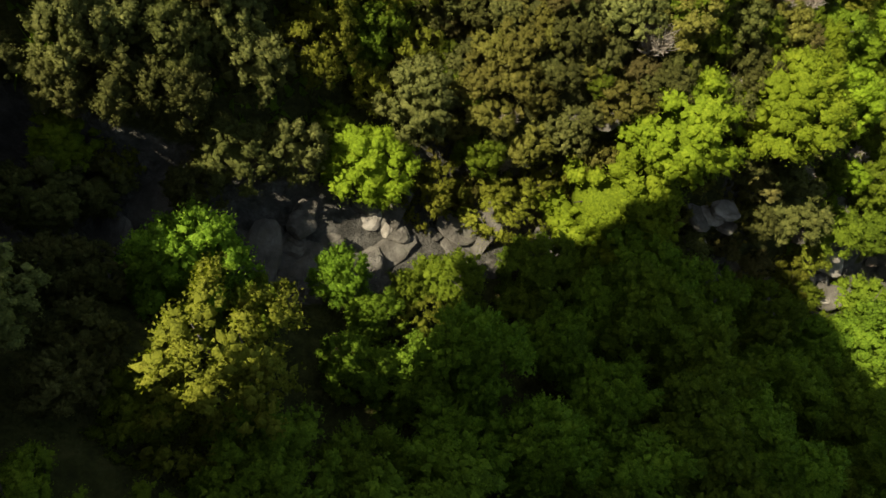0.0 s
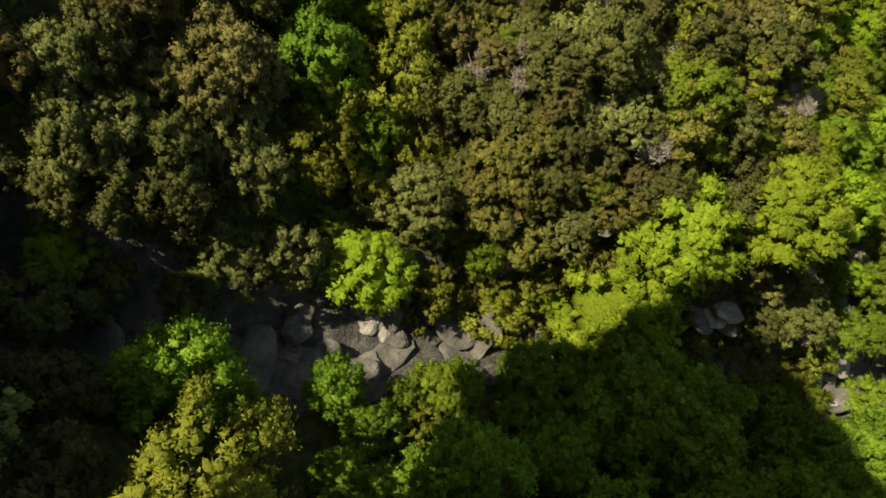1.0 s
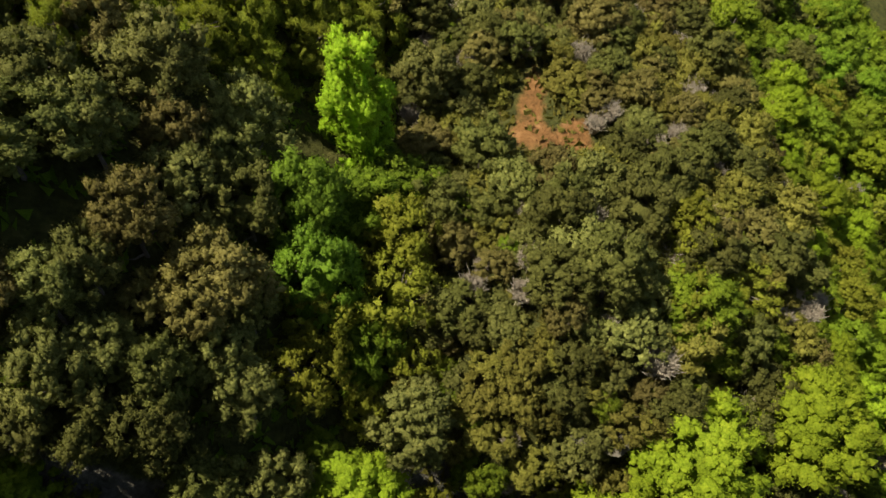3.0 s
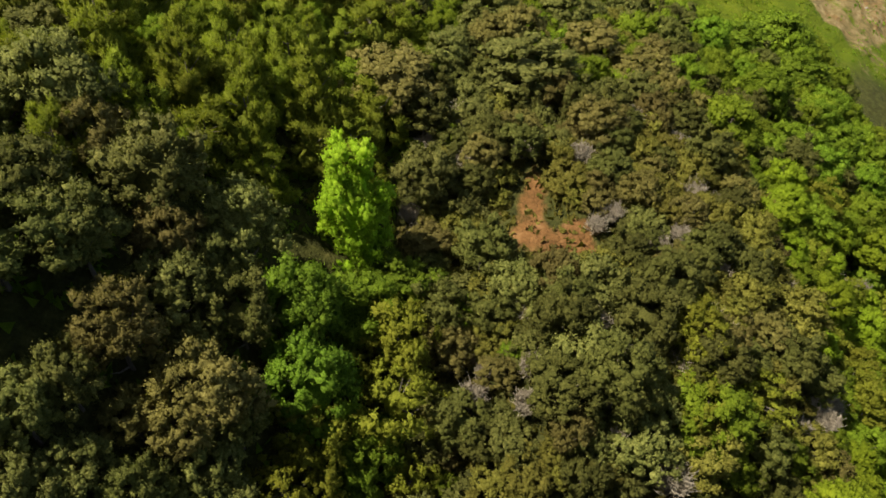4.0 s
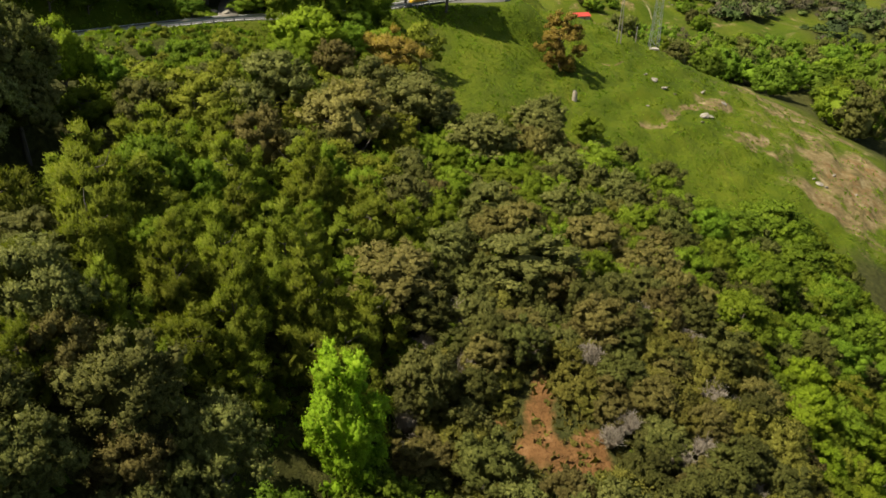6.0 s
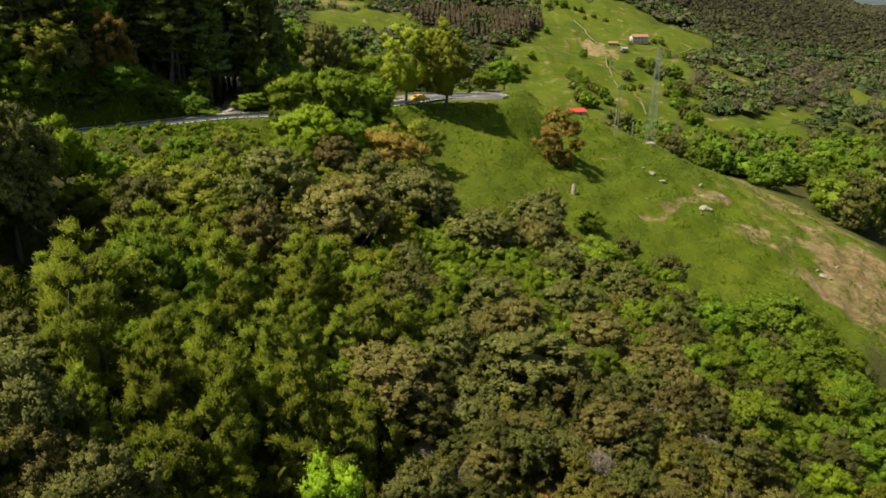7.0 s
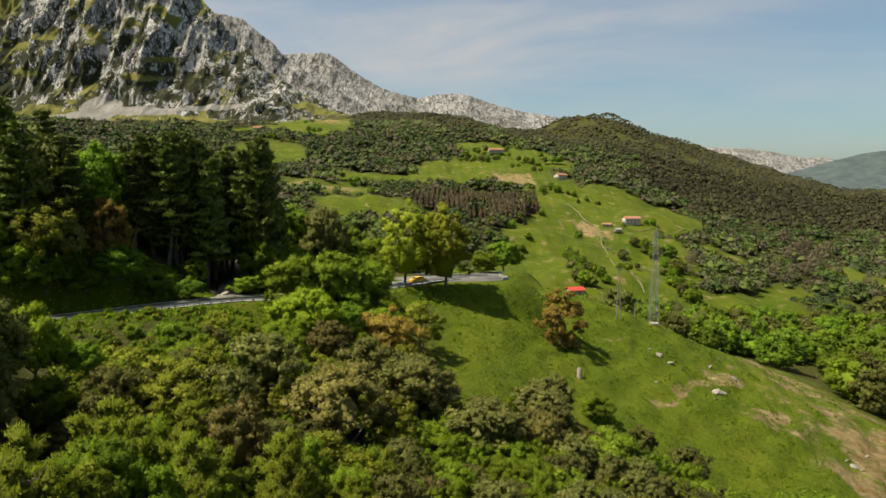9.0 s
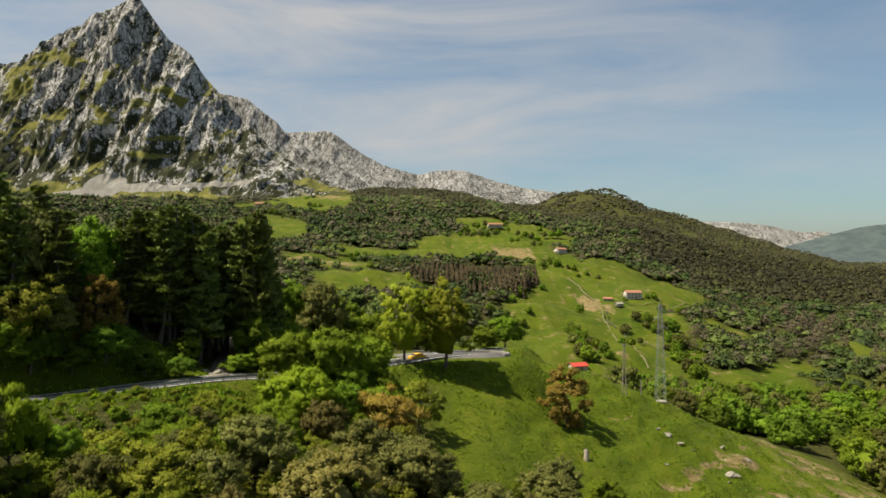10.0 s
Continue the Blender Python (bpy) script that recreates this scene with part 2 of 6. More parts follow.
def cliff_material(name="limestone_cliff", pale=1.0):
    """Pale limestone with dark streaks and cracks, the cracks' shade put into the colour, scrub and turf on the ledges.
    """
    m = Nodes(name)
    coarse = m.noise(0.011, 6.0, 0.6, (1.0, 0.5, 0.6))
    streak = m.noise(0.13, 9.0, 0.78, (1.0, 0.28, 0.24), 0.3)
    fine = m.noise(0.28, 5.0, 0.65, (1.0, 0.4, 0.45))
    tone = m.math("ADD", m.math("ADD", m.math("MULTIPLY", coarse, 0.30), m.math("MULTIPLY", streak, 0.55)), m.math("MULTIPLY", fine, 0.15))
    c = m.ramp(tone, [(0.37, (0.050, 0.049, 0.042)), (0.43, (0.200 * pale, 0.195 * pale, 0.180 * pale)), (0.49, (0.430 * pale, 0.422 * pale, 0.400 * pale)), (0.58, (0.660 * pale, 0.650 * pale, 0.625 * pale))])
    # near-black along noise lines: shade of the cracks painted into the rock
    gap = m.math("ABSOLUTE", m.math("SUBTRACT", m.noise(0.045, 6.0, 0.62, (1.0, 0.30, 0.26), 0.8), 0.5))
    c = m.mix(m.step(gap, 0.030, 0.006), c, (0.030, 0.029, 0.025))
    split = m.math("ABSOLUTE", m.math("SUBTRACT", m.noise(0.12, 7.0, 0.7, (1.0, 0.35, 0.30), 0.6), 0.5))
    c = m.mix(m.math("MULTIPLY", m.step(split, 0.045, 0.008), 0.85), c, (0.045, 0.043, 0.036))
    # dark scrub tone, also laid over the peak's shadowed lower-left wall
    cover = m.math("SUBTRACT", m.math("ADD", m.noise(0.050, 9.0, 0.78, (1.0, 0.45, 0.40)), m.math("MULTIPLY", m.up(), 0.10)), m.math("SUBTRACT", m.math("MULTIPLY", m.attribute("bare"), 0.45), m.attribute("brush_shade")))
    c = m.mix(m.step(cover, 0.565, 0.585), c, (0.034, 0.038, 0.017))
    ledge = m.math("ADD", m.math("MULTIPLY", m.up(), 0.35), m.math("MULTIPLY", m.noise(0.0075, 9.0, 0.60, (1.0, 1.0, 1.6), 0.5), 1.5))
    turf = m.ramp(m.noise(0.04, 7.0, 0.68), [(0.32, (0.100, 0.105, 0.028)), (0.55, (0.195, 0.190, 0.048)), (0.80, (0.290, 0.250, 0.105))])
    ledge = m.math("SUBTRACT", ledge, m.attribute("bare"))
    c = m.mix(m.step(ledge, 1.08, 1.16), c, turf)
    tuft = m.math("SUBTRACT", m.noise(0.035, 8.0, 0.72), 0.5)
    c = m.mix(m.step(m.math("ADD", m.attribute("turf"), m.math("MULTIPLY", tuft, 3.4)), 0.52, 0.82), c, turf)
    scree = m.ramp(m.noise(0.06, 6.0, 0.6), [(0.3, (0.240, 0.228, 0.200)), (0.7, (0.360, 0.345, 0.310))])
    c = m.mix(m.step(m.math("ADD", m.attribute("scree"), m.math("MULTIPLY", tuft, 0.9)), 0.40, 0.55), c, scree)
    return m.surface(c, 0.95, normal=m.bump(m.noise(0.14, 9.0, 0.76, (1.0, 0.30, 0.26)), 1.0, 9.0), specular=0.1)


def plain_material(name, a, b, scale=2.0, rough=0.8, metal=0.0, bump=0.02):
    m = Nodes(name)
    c = m.ramp(m.noise(scale, 6.0, 0.62), [(0.3, a), (0.7, b)])
    return m.surface(c, rough, metal, m.bump(m.noise(scale * 4, 5.0, 0.6), 0.6, bump))


GROUND = ground_material()
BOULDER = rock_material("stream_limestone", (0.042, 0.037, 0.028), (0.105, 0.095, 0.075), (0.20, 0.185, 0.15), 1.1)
# paler limestone: sunlight put into the streamside boulders' colour; also for whitish stones
PALE_ROCK = rock_material("pale_rock_lit_copy", (0.12, 0.105, 0.08), (0.26, 0.235, 0.19), (0.42, 0.385, 0.32), 0.9)
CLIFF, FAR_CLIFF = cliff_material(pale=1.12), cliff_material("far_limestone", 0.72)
ASPHALT = plain_material("asphalt_grey", (0.055, 0.055, 0.056), (0.095, 0.094, 0.092), 0.8, 0.9)
GRAVEL = plain_material("gravel_track", (0.10, 0.09, 0.073), (0.19, 0.172, 0.145), 0.9, 0.95, bump=0.05)
LINE = plain_material("road_paint", (0.55, 0.55, 0.53), (0.75, 0.75, 0.72), 1.5, 0.7)
CONCRETE = plain_material("pale_concrete", (0.24, 0.225, 0.20), (0.38, 0.36, 0.325), 0.8, 0.85)
STEEL = plain_material("galvanised_steel", (0.20, 0.21, 0.22), (0.32, 0.33, 0.34), 0.6, 0.6, 0.4)
POLE_WOOD = plain_material("weathered_pole", (0.20, 0.18, 0.15), (0.32, 0.29, 0.25), 1.2, 0.85)
PLASTER = plain_material("whitewashed_plaster", (0.33, 0.31, 0.26), (0.46, 0.43, 0.37), 0.5, 0.9)
STONE_WALL = plain_material("rubble_stone", (0.20, 0.18, 0.15), (0.40, 0.36, 0.30), 1.2, 0.95, bump=0.08)
TILE = plain_material("clay_roof_tile", (0.22, 0.095, 0.055), (0.36, 0.175, 0.105), 0.8, 0.85)
RED_SHEET = plain_material("red_sheet_roof", (0.36, 0.035, 0.025), (0.50, 0.07, 0.05), 0.6, 0.55)
WINDOW_DARK = plain_material("dark_window", (0.02, 0.022, 0.026), (0.05, 0.05, 0.055), 1.0, 0.15)
WOODEN_DOOR = plain_material("brown_door", (0.08, 0.05, 0.03), (0.16, 0.10, 0.06), 2.0, 0.7)
CAR_YELLOW = plain_material("yellow_car_paint", (0.62, 0.36, 0.02), (0.68, 0.42, 0.03), 0.5, 0.3, bump=0.0)
TYRE = plain_material("black_rubber", (0.015, 0.015, 0.016), (0.03, 0.03, 0.03), 3.0, 0.85)

# ---- the lie of the land: heights in metres on a coarse plan, smoothly joined ----
NEAR_X = [-70, -40, -20, -5, 10, 25, 45, 75, 120]
NEAR_Y = [-14, 5, 20, 32, 48, 70, 100, 130, 160, 190]
# the x = -70 column is raised out of view to shade the left slope
NEAR_Z = [
    [82, 70, 54, 40, 30, 22, 10, 0, -10],
    [72, 54, 39, 27, 21, 14, 4, -8, -18],
    [68, 51, 33, 23, 16.5, 9, 0, -11, -20],
    [74, 49, 42, 27, 31, 23, 6, -8, -20],
    [95, 50, 43, 32, 33.3, 30, 11, -6, -20],
    [87, 50, 43, 37, 35, 31, 20, 0, -18],
    [50, 47.5, 41, 36, 34, 30, 21, 7, -14],
    [65, 49.5, 44, 40, 36, 30, 22, 13, -8],
    [64, 50, 48, 46, 42.5, 35, 29, 20, 6],
    [62, 51, 48, 47.5, 47, 43.5, 37, 24.5, 7],
]
FAR_X = [-1200, -600, -250, 0, 150, 300, 500, 900, 1600]
FAR_Y = [260, 340, 440, 540, 680, 850, 1050, 1350, 1550, 2200]
FAR_Z = [
    [110, 80, 56, 26, 4, -8, -12, -14, -10],
    [118, 86, 56, 14, -6, -10, -12, -12, -8],
    [130, 96, 60, 22, 5, 0, -6, -8, 0],
    [145, 106, 68, 42, 22, 8, 0, 0, 10],
    [160, 118, 78, 58, 48, 24, 8, 6, 20],
    [178, 132, 100, 84, 84, 56, 24, 10, 20],
    [195, 152, 136, 124, 116, 94, 50, 16, 30],
    [195, 160, 180, 186, 155, 146, 102, 30, 30],
    [200, 168, 204, 206, 178, 204, 158, 44, 34],
    [260, 220, 200, 190, 165, 145, 80, 30, 30],
]


def along(knots, values, q):
    """Smooth curve through values at knots, along the first axis of values; q holds one place per row."""
    k, v = np.asarray(knots, float), np.asarray(values, float)
    d = (v[1:] - v[:-1]) / (k[1:] - k[:-1])[:, None]
    s = np.zeros_like(v)
    s[1:-1] = 0.5 * (d[1:] + d[:-1])
    s[0], s[-1] = d[0], d[-1]
    q = np.clip(q, k[0], k[-1])
    i = np.clip(np.searchsorted(k, q, side="right") - 1, 0, len(k) - 2)
    h = (k[i + 1] - k[i])
    u = ((q - k[i]) / h)
    a, b, c, e = (1 + 2 * u) * (1 - u) ** 2, u * (1 - u) ** 2, u * u * (3 - 2 * u), u * u * (u - 1)
    return i, (a, b * h, c, e * h), s


def plan_height(kx, ky, table, x, y):
    t = np.asarray(table, float)
    i, (a, b, c, e), s = along(ky, t, y)
    rows = a[:, None] * t[i] + b[:, None] * s[i] + c[:, None] * t[i + 1] + e[:, None] * s[i + 1]
    k = np.asarray(kx, float)
    d = (rows[:, 1:] - rows[:, :-1]) / (k[1:] - k[:-1])
    m = np.zeros_like(rows)
    m[:, 1:-1] = 0.5 * (d[:, 1:] + d[:, :-1])
    m[:, 0], m[:, -1] = d[:, 0], d[:, -1]
    q = np.clip(x, k[0], k[-1])
    j = np.clip(np.searchsorted(k, q, side="right") - 1, 0, len(k) - 2)
    h = k[j + 1] - k[j]
    u = (q - k[j]) / h
    n = np.arange(len(q))
    return ((1 + 2 * u) * (1 - u) ** 2 * rows[n, j] + u * (1 - u) ** 2 * h * m[n, j]
            + u * u * (3 - 2 * u) * rows[n, j + 1] + u * u * (u - 1) * h * m[n, j + 1])


def smooth(a, b, v):
    u = np.clip((v - a) / (b - a), 0, 1)
    return u * u * (3 - 2 * u)


def waves(x, y, size, seed, octaves=4):
    """Cheap rolling noise between about -1 and 1."""
    rng = np.random.default_rng(seed)
    out, amp = np.zeros_like(x), 1.0
    for o in range(octaves):
        for _ in range(4):
            a, p = rng.uniform(0, 6.283), rng.uniform(0, 6.283)
            f = 6.283 / size * rng.uniform(0.7, 1.4) * 2 ** o
            out = out + amp * 0.35 * np.sin(f * (x * math.cos(a) + y * math.sin(a)) + p + 0.8 * np.sin(0.6 * f * (y * math.cos(a) - x * math.sin(a))))
        amp *= 0.5
    return out


def stream_y(x):
    """The stream's line across the gorge."""
    return 20.5 + 2.6 * np.sin(x * 0.13 + 0.6) + 0.05 * x


ROAD = [(-95, 92, 49.6), (-57, 120, 49.6), (-46, 130, 49.6), (-38, 137, 49.5), (-29, 142, 49.2), (-19, 152, 48.6), (-11, 163, 48.0), (-3, 174, 47.7), (6, 182, 47.4), (15, 192, 47.0), (20, 215, 44)]
TRACK = [(-38, 139, 49.5), (-41, 150, 49.8), (-44, 165, 50.4), (-52, 185, 51.5)]


def line_points(line, gap):
    """Evenly spaced places along a rounded line."""
    p = np.array(line, float)
    d = np.r_[0, np.cumsum(np.linalg.norm(np.diff(p[:, :2], axis=0), axis=1))]
    q = np.arange(0, d[-1], gap)
    i, (a, b, c, e), s = along(d, p, q)
    return a[:, None] * p[i] + b[:, None] * s[i] + c[:, None] * p[i + 1] + e[:, None] * s[i + 1]


ROAD_LINE, TRACK_LINE = line_points(ROAD, 1.5), line_points(TRACK, 1.5)


def near_line(x, y, line):
    """Distance to a line and its height there."""
    best, level = np.full(len(x), 1e9), np.zeros(len(x))
    ok = (x > line[:, 0].min() - 25) & (x < line[:, 0].max() + 25) & (y > line[:, 1].min() - 25) & (y < line[:, 1].max() + 25)
    idx = np.nonzero(ok)[0]
    for n in range(0, len(idx), 4000):
        k = idx[n:n + 4000]
        d = np.hypot(x[k, None] - line[None, :, 0], y[k, None] - line[None, :, 1])
        j = d.argmin(1)
        best[k], level[k] = d[np.arange(len(k)), j], line[j, 2]
    return best, level


def height(x, y):
    x, y = np.atleast_1d(np.asarray(x, float)).copy(), np.atleast_1d(np.asarray(y, float)).copy()
    near = plan_height(NEAR_X, NEAR_Y, NEAR_Z, x, y)
    far = plan_height(FAR_X, FAR_Y, FAR_Z, x, y)
    w = np.maximum(smooth(192, 262, y), np.maximum(smooth(105, 170, x), smooth(60, 120, -x)) * smooth(40, 130, y))
    z = near * (1 - w) + far * w
    gone = smooth(30, 400, np.hypot(x, y - 100))
    z = z + waves(x, y, 90, 5) * 5.0 * gone + waves(x, y, 16, 6, 3) * 0.35 * (1 - gone)
    ds = y - stream_y(x)
    bed = smooth(np.where((ds > 0) & (x > 2), 4.5, 6.5), 1.5, np.abs(ds)) * smooth(-60, -35, x) * smooth(70, 50, x)
    z = z * (1 - bed) + (19.0 - 0.46 * x + waves(x, y, 6, 8, 3) * 0.8) * bed
    for line, wide in ((ROAD_LINE, 4.2), (TRACK_LINE, 2.4)):
        d, level = near_line(x, y, line)
        k = smooth(wide + 5.0, wide, d)
        z = z * (1 - k) + (level - 0.12) * k
    # hollow added to the ground to make the deep shade on the left slope
    shade_pit = np.exp(-((x + 36) / 5.5) ** 2 - ((y - 73) / 7.0) ** 2)
    z = z - 14.0 * shade_pit
    steps = smooth(8, 20, x) * smooth(104, 92, x) * smooth(118, 128, y) * smooth(205, 192, y)
    z = z + steps * (0.30 * np.sin(z * 2.3 + 0.8 * waves(x, y, 22, 51, 2)) + 0.16 * waves(x, y, 7, 52, 2))
    z = z + 11.0 * np.exp(-((x - 365) / 60) ** 2 - ((y - 1510) / 130) ** 2) - 14.0 * np.exp(-((x - 225) / 48) ** 2 - ((y - 1500) / 160) ** 2)
    lay = smooth(1.8, 0.95, np.hypot((x - 2) / 15.0, (y - 177) / 9.0))
    z = z * (1 - lay) + 47.3 * lay
    return z


def ground_z(x, y):
    return float(height(x, y)[0])


def mesh_of(name, verts, faces, material, smooth_faces=False):
    """A mesh from arrays; faces is an (n, 3) or (n, 4) array."""
    me = bpy.data.meshes.new(name)
    verts, faces = np.asarray(verts, np.float32), np.asarray(faces, np.int32)
    n, k = faces.shape
    me.vertices.add(len(verts))
    me.vertices.foreach_set("co", verts.ravel())
    me.loops.add(n * k)
    me.loops.foreach_set("vertex_index", faces.ravel())
    me.polygons.add(n)
    me.polygons.foreach_set("loop_start", np.arange(0, n * k, k, dtype=np.int32))
    if smooth_faces:
        me.polygons.foreach_set("use_smooth", np.ones(n, bool))
    me.materials.append(material)
    me.update(calc_edges=True)
    return me


def grid_faces(nu, nv):
    i = (np.arange(nu - 1)[:, None] * nv + np.arange(nv - 1)[None, :]).ravel()
    return np.stack([i, i + nv, i + nv + 1, i + 1], 1)


def spread(a, b, fine_a, fine_b, step, grow):
    """Grid lines: even inside the fine stretch, ever wider outside it."""
    mid = list(np.arange(fine_a, fine_b, step))
    lo, hi, s = [], [], step
    v = fine_a
    while v > a:
        s *= grow
        v -= s
        lo.append(v)
    v, s = mid[-1], step
    while v < b:
        s *= grow
        v += s
        hi.append(v)
    return np.array(lo[::-1] + mid + hi)


def set_values(me, name, values):
    at = me.attributes.new(name, "FLOAT", "POINT")
    at.data.foreach_set("value", np.asarray(values, np.float32))


def in_patch(x, y, patches, rim=0.1):
    """1 inside the turned ellipses (x, y, half length, half width, degrees), fading at their rim."""
    out = np.zeros(len(x))
    for cx, cy, a, b, turn in patches:
        c, s = math.cos(radians(turn)), math.sin(radians(turn))
        u, v = ((x - cx) * c + (y - cy) * s) / a, ((y - cy) * c - (x - cx) * s) / b
        out = np.maximum(out, smooth(1.02 + rim, 1.02 - 1.2 * rim, np.hypot(u, v)))
    return out


SOIL_PATCHES = [(7.8, 54.6, 1.3, 4.6, -8), (7.3, 50.2, 2.2, 2.2, 10), (9.8, 48.6, 2.8, 1.6, 10), (4.2, 52.8, 1.0, 1.0, 0), (11.4, 50.8, 1.3, 2.2, 0)]
SCAR_PATCHES = [(87, 150, 8, 13, 5), (77, 139, 4, 7, 30), (97, 160, 7, 7, 0)]
BROWN_PATCHES = [(-112, 654, 34, 26, 0), (76, 780, 24, 16, 0), (94, 762, 12, 10, 0), (-205, 1330, 30, 30, 0), (120, 575, 10, 30, 15), (58, 167, 13, 2.0, 35), (48, 158, 8, 1.2, 30), (68, 160, 9, 1.6, 40), (40, 172, 6, 1.0, 30)]
# open fields in the distance: middle, half axes, turn
FIELDS = [
    (112, 520, 66, 120, -10), (160, 660, 76, 94, -22), (70, 430, 50, 82, 0), (-55, 556, 50, 54, 10), (-112, 655, 51, 44, 0),
    (150, 402, 26, 26, 0), (180, 400, 28, 18, 20), (214, 432, 24, 26, 40), (275, 466, 20, 40, -10), (208, 530, 16, 16, 30), (163, 462, 7, 40, -10), (330, 640, 30, 14, 10), (128, 392, 20, 16, 0),
]
UPPER_FIELDS = [
    (62, 1000, 49, 78, 5), (24, 835, 59, 81, -8), (70, 790, 59, 81, 0), (116, 880, 49, 65, 0), (122, 975, 29, 47, 0), (-216, 890, 51, 109, 10), (-288, 1120, 49, 78, 10), (-225, 1190, 76, 156, 4), (-250, 1340, 85, 78, 0),
    (104, 760, 41, 60, 0), (470, 780, 40, 12, 12), (204, 340, 12, 16, 0), (-50, 752, 90, 49, -4),
]
FIELDS += UPPER_FIELDS


def open_ground(x, y):
    """Where grass is bare of trees: the meadow spur, verges and far fields."""
    spur = smooth(112, 120, y + 0.10 * x - 0.30 * np.clip(x - 34, 0, 40) + 2.5 * waves(x, y, 30, 11, 2)) * smooth(-6, 2, x + 2 * waves(x, y, 14, 12, 2)) * smooth(116, 100, x) * smooth(250, 215, y)
    return np.maximum(spur, in_patch(x + 5 * waves(x, y, 70, 21, 2), y + 8 * waves(x, y, 80, 22, 2), FIELDS))


gx = spread(-2600, 3000, -52, 112, 1.25, 1.055)
gy = spread(-900, 3600, -8, 205, 1.25, 1.055)
GX, GY = (a.ravel() for a in np.meshgrid(gx, gy, indexing="ij"))
GZ = height(GX, GY)
away = np.hypot(GX, GY - 1200)
GZ = GZ - 260 * smooth(2300, 3200, away)
ground_me = mesh_of("ground", np.stack([GX, GY, GZ], 1), grid_faces(len(gx), len(gy)), GROUND, True)
open_here = open_ground(GX, GY)
bed_here = smooth(np.where((GY > stream_y(GX)) & (GX > 2), 3.2, 6.5), np.where((GY > stream_y(GX)) & (GX > 2), 2.0, 4.0), np.abs(GY - stream_y(GX))) * smooth(-60, -40, GX) * smooth(62, 50, GX)
road_d, _ = near_line(GX, GY, ROAD_LINE)
verge = smooth(14, 9, road_d)
set_values(ground_me, "wood", 1 - np.maximum(open_here, verge))
set_values(ground_me, "rock", np.maximum(bed_here, 0.85 * in_patch(GX, GY, [(40, 26, 3, 4, 20), (27, 27, 3, 3, 0)])))
set_values(ground_me, "soil", np.maximum(1.2 * in_patch(GX, GY, SOIL_PATCHES, 0.5), 0.62 * in_patch(GX + 2 * waves(GX, GY, 12, 41, 3), GY + 3 * waves(GX, GY, 14, 42, 3), SCAR_PATCHES, 0.6)))
set_values(ground_me, "dry", np.maximum(smooth(46, 90, GX) * open_here * 0.42, in_patch(GX, GY, SCAR_PATCHES, 0.6)) * smooth(260, 200, GY) + 0.22 * smooth(260, 330, GY) * open_here + 0.55 * in_patch(GX + 6 * waves(GX, GY, 24, 31, 2), GY + 8 * waves(GX, GY, 30, 32, 2), BROWN_PATCHES, 0.4))
set_values(ground_me, "lush", open_here * smooth(260, 205, GY) * smooth(-4, 4, GX))
tagged(new("ground", ground_me), "grassy hillside and gorge with wood floor and bare rock", "ground", kind="structure")


# ---- trees and shrubs ----
def part(name, me, parent, label=""):
    ob = new(name, me)
    ob.parent = parent
    return tagged(ob, label)


def ico():
    t = (1 + 5 ** 0.5) / 2
    v = np.array([(-1, t, 0), (1, t, 0), (-1, -t, 0), (1, -t, 0), (0, -1, t), (0, 1, t), (0, -1, -t), (0, 1, -t), (t, 0, -1), (t, 0, 1), (-t, 0, -1), (-t, 0, 1)], float)
    f = np.array([(0, 11, 5), (0, 5, 1), (0, 1, 7), (0, 7, 10), (0, 10, 11), (1, 5, 9), (5, 11, 4), (11, 10, 2), (10, 7, 6), (7, 1, 8),
                  (3, 9, 4), (3, 4, 2), (3, 2, 6), (3, 6, 8), (3, 8, 9), (4, 9, 5), (2, 4, 11), (6, 2, 10), (8, 6, 7), (9, 8, 1)])
    return v / np.linalg.norm(v[0]), f


ICO_V, ICO_F = ico()


def directions(rng, n, low=-1.0):
    z = rng.uniform(low, 1, n)
    a = rng.uniform(0, 2 * math.pi, n)
    r = np.sqrt(1 - z * z)
    return np.stack([r * np.cos(a), r * np.sin(a), z], 1)


def leaves(rng, at, out, length, width, droop=0.0, scatter=0.7, single=True):
    """Small folded leaf sprays at places, pointing roughly outward."""
    n = len(at)
    d = out + scatter * rng.normal(0, 1, (n, 3))
    d[:, 2] -= droop
    d /= np.linalg.norm(d, axis=1)[:, None] + 1e-9
    side = np.cross(d, rng.normal(0, 1, (n, 3)))
    side /= np.linalg.norm(side, axis=1)[:, None] + 1e-9
    lift = np.cross(side, d)
    s = rng.uniform(0.65, 1.35, n)[:, None]
    if single:
        a = at - d * length * 0.45 * s + side * width * 0.55 * s
        b = at + d * length * 0.6 * s
        c = at - d * length * 0.45 * s - side * width * 0.55 * s + lift * 0.15 * length
        return np.stack([a, b, c], 1).reshape(-1, 3), np.arange(3 * n).reshape(-1, 3)
    a = at - d * length * 0.5 * s
    b = at + side * width * 0.5 * s + lift * 0.12 * length
    c = at + d * length * 0.5 * s
    e = at - side * width * 0.5 * s + lift * 0.12 * length
    v = np.stack([a, b, c, e], 1).reshape(-1, 3)
    i = np.arange(n)[:, None] * 4
    f = np.concatenate([i + [0, 1, 2], i + [0, 2, 3]])
    return v, f


def joined(pieces):
    vs, fs, k = [], [], 0
    for v, f in pieces:
        vs.append(v)
        fs.append(f + k)
        k += len(v)
    return np.concatenate(vs), np.concatenate(fs)


OCTA_V = np.array([(1, 0, 0), (-1, 0, 0), (0, 1, 0), (0, -1, 0), (0, 0, 1), (0, 0, -1)], float)
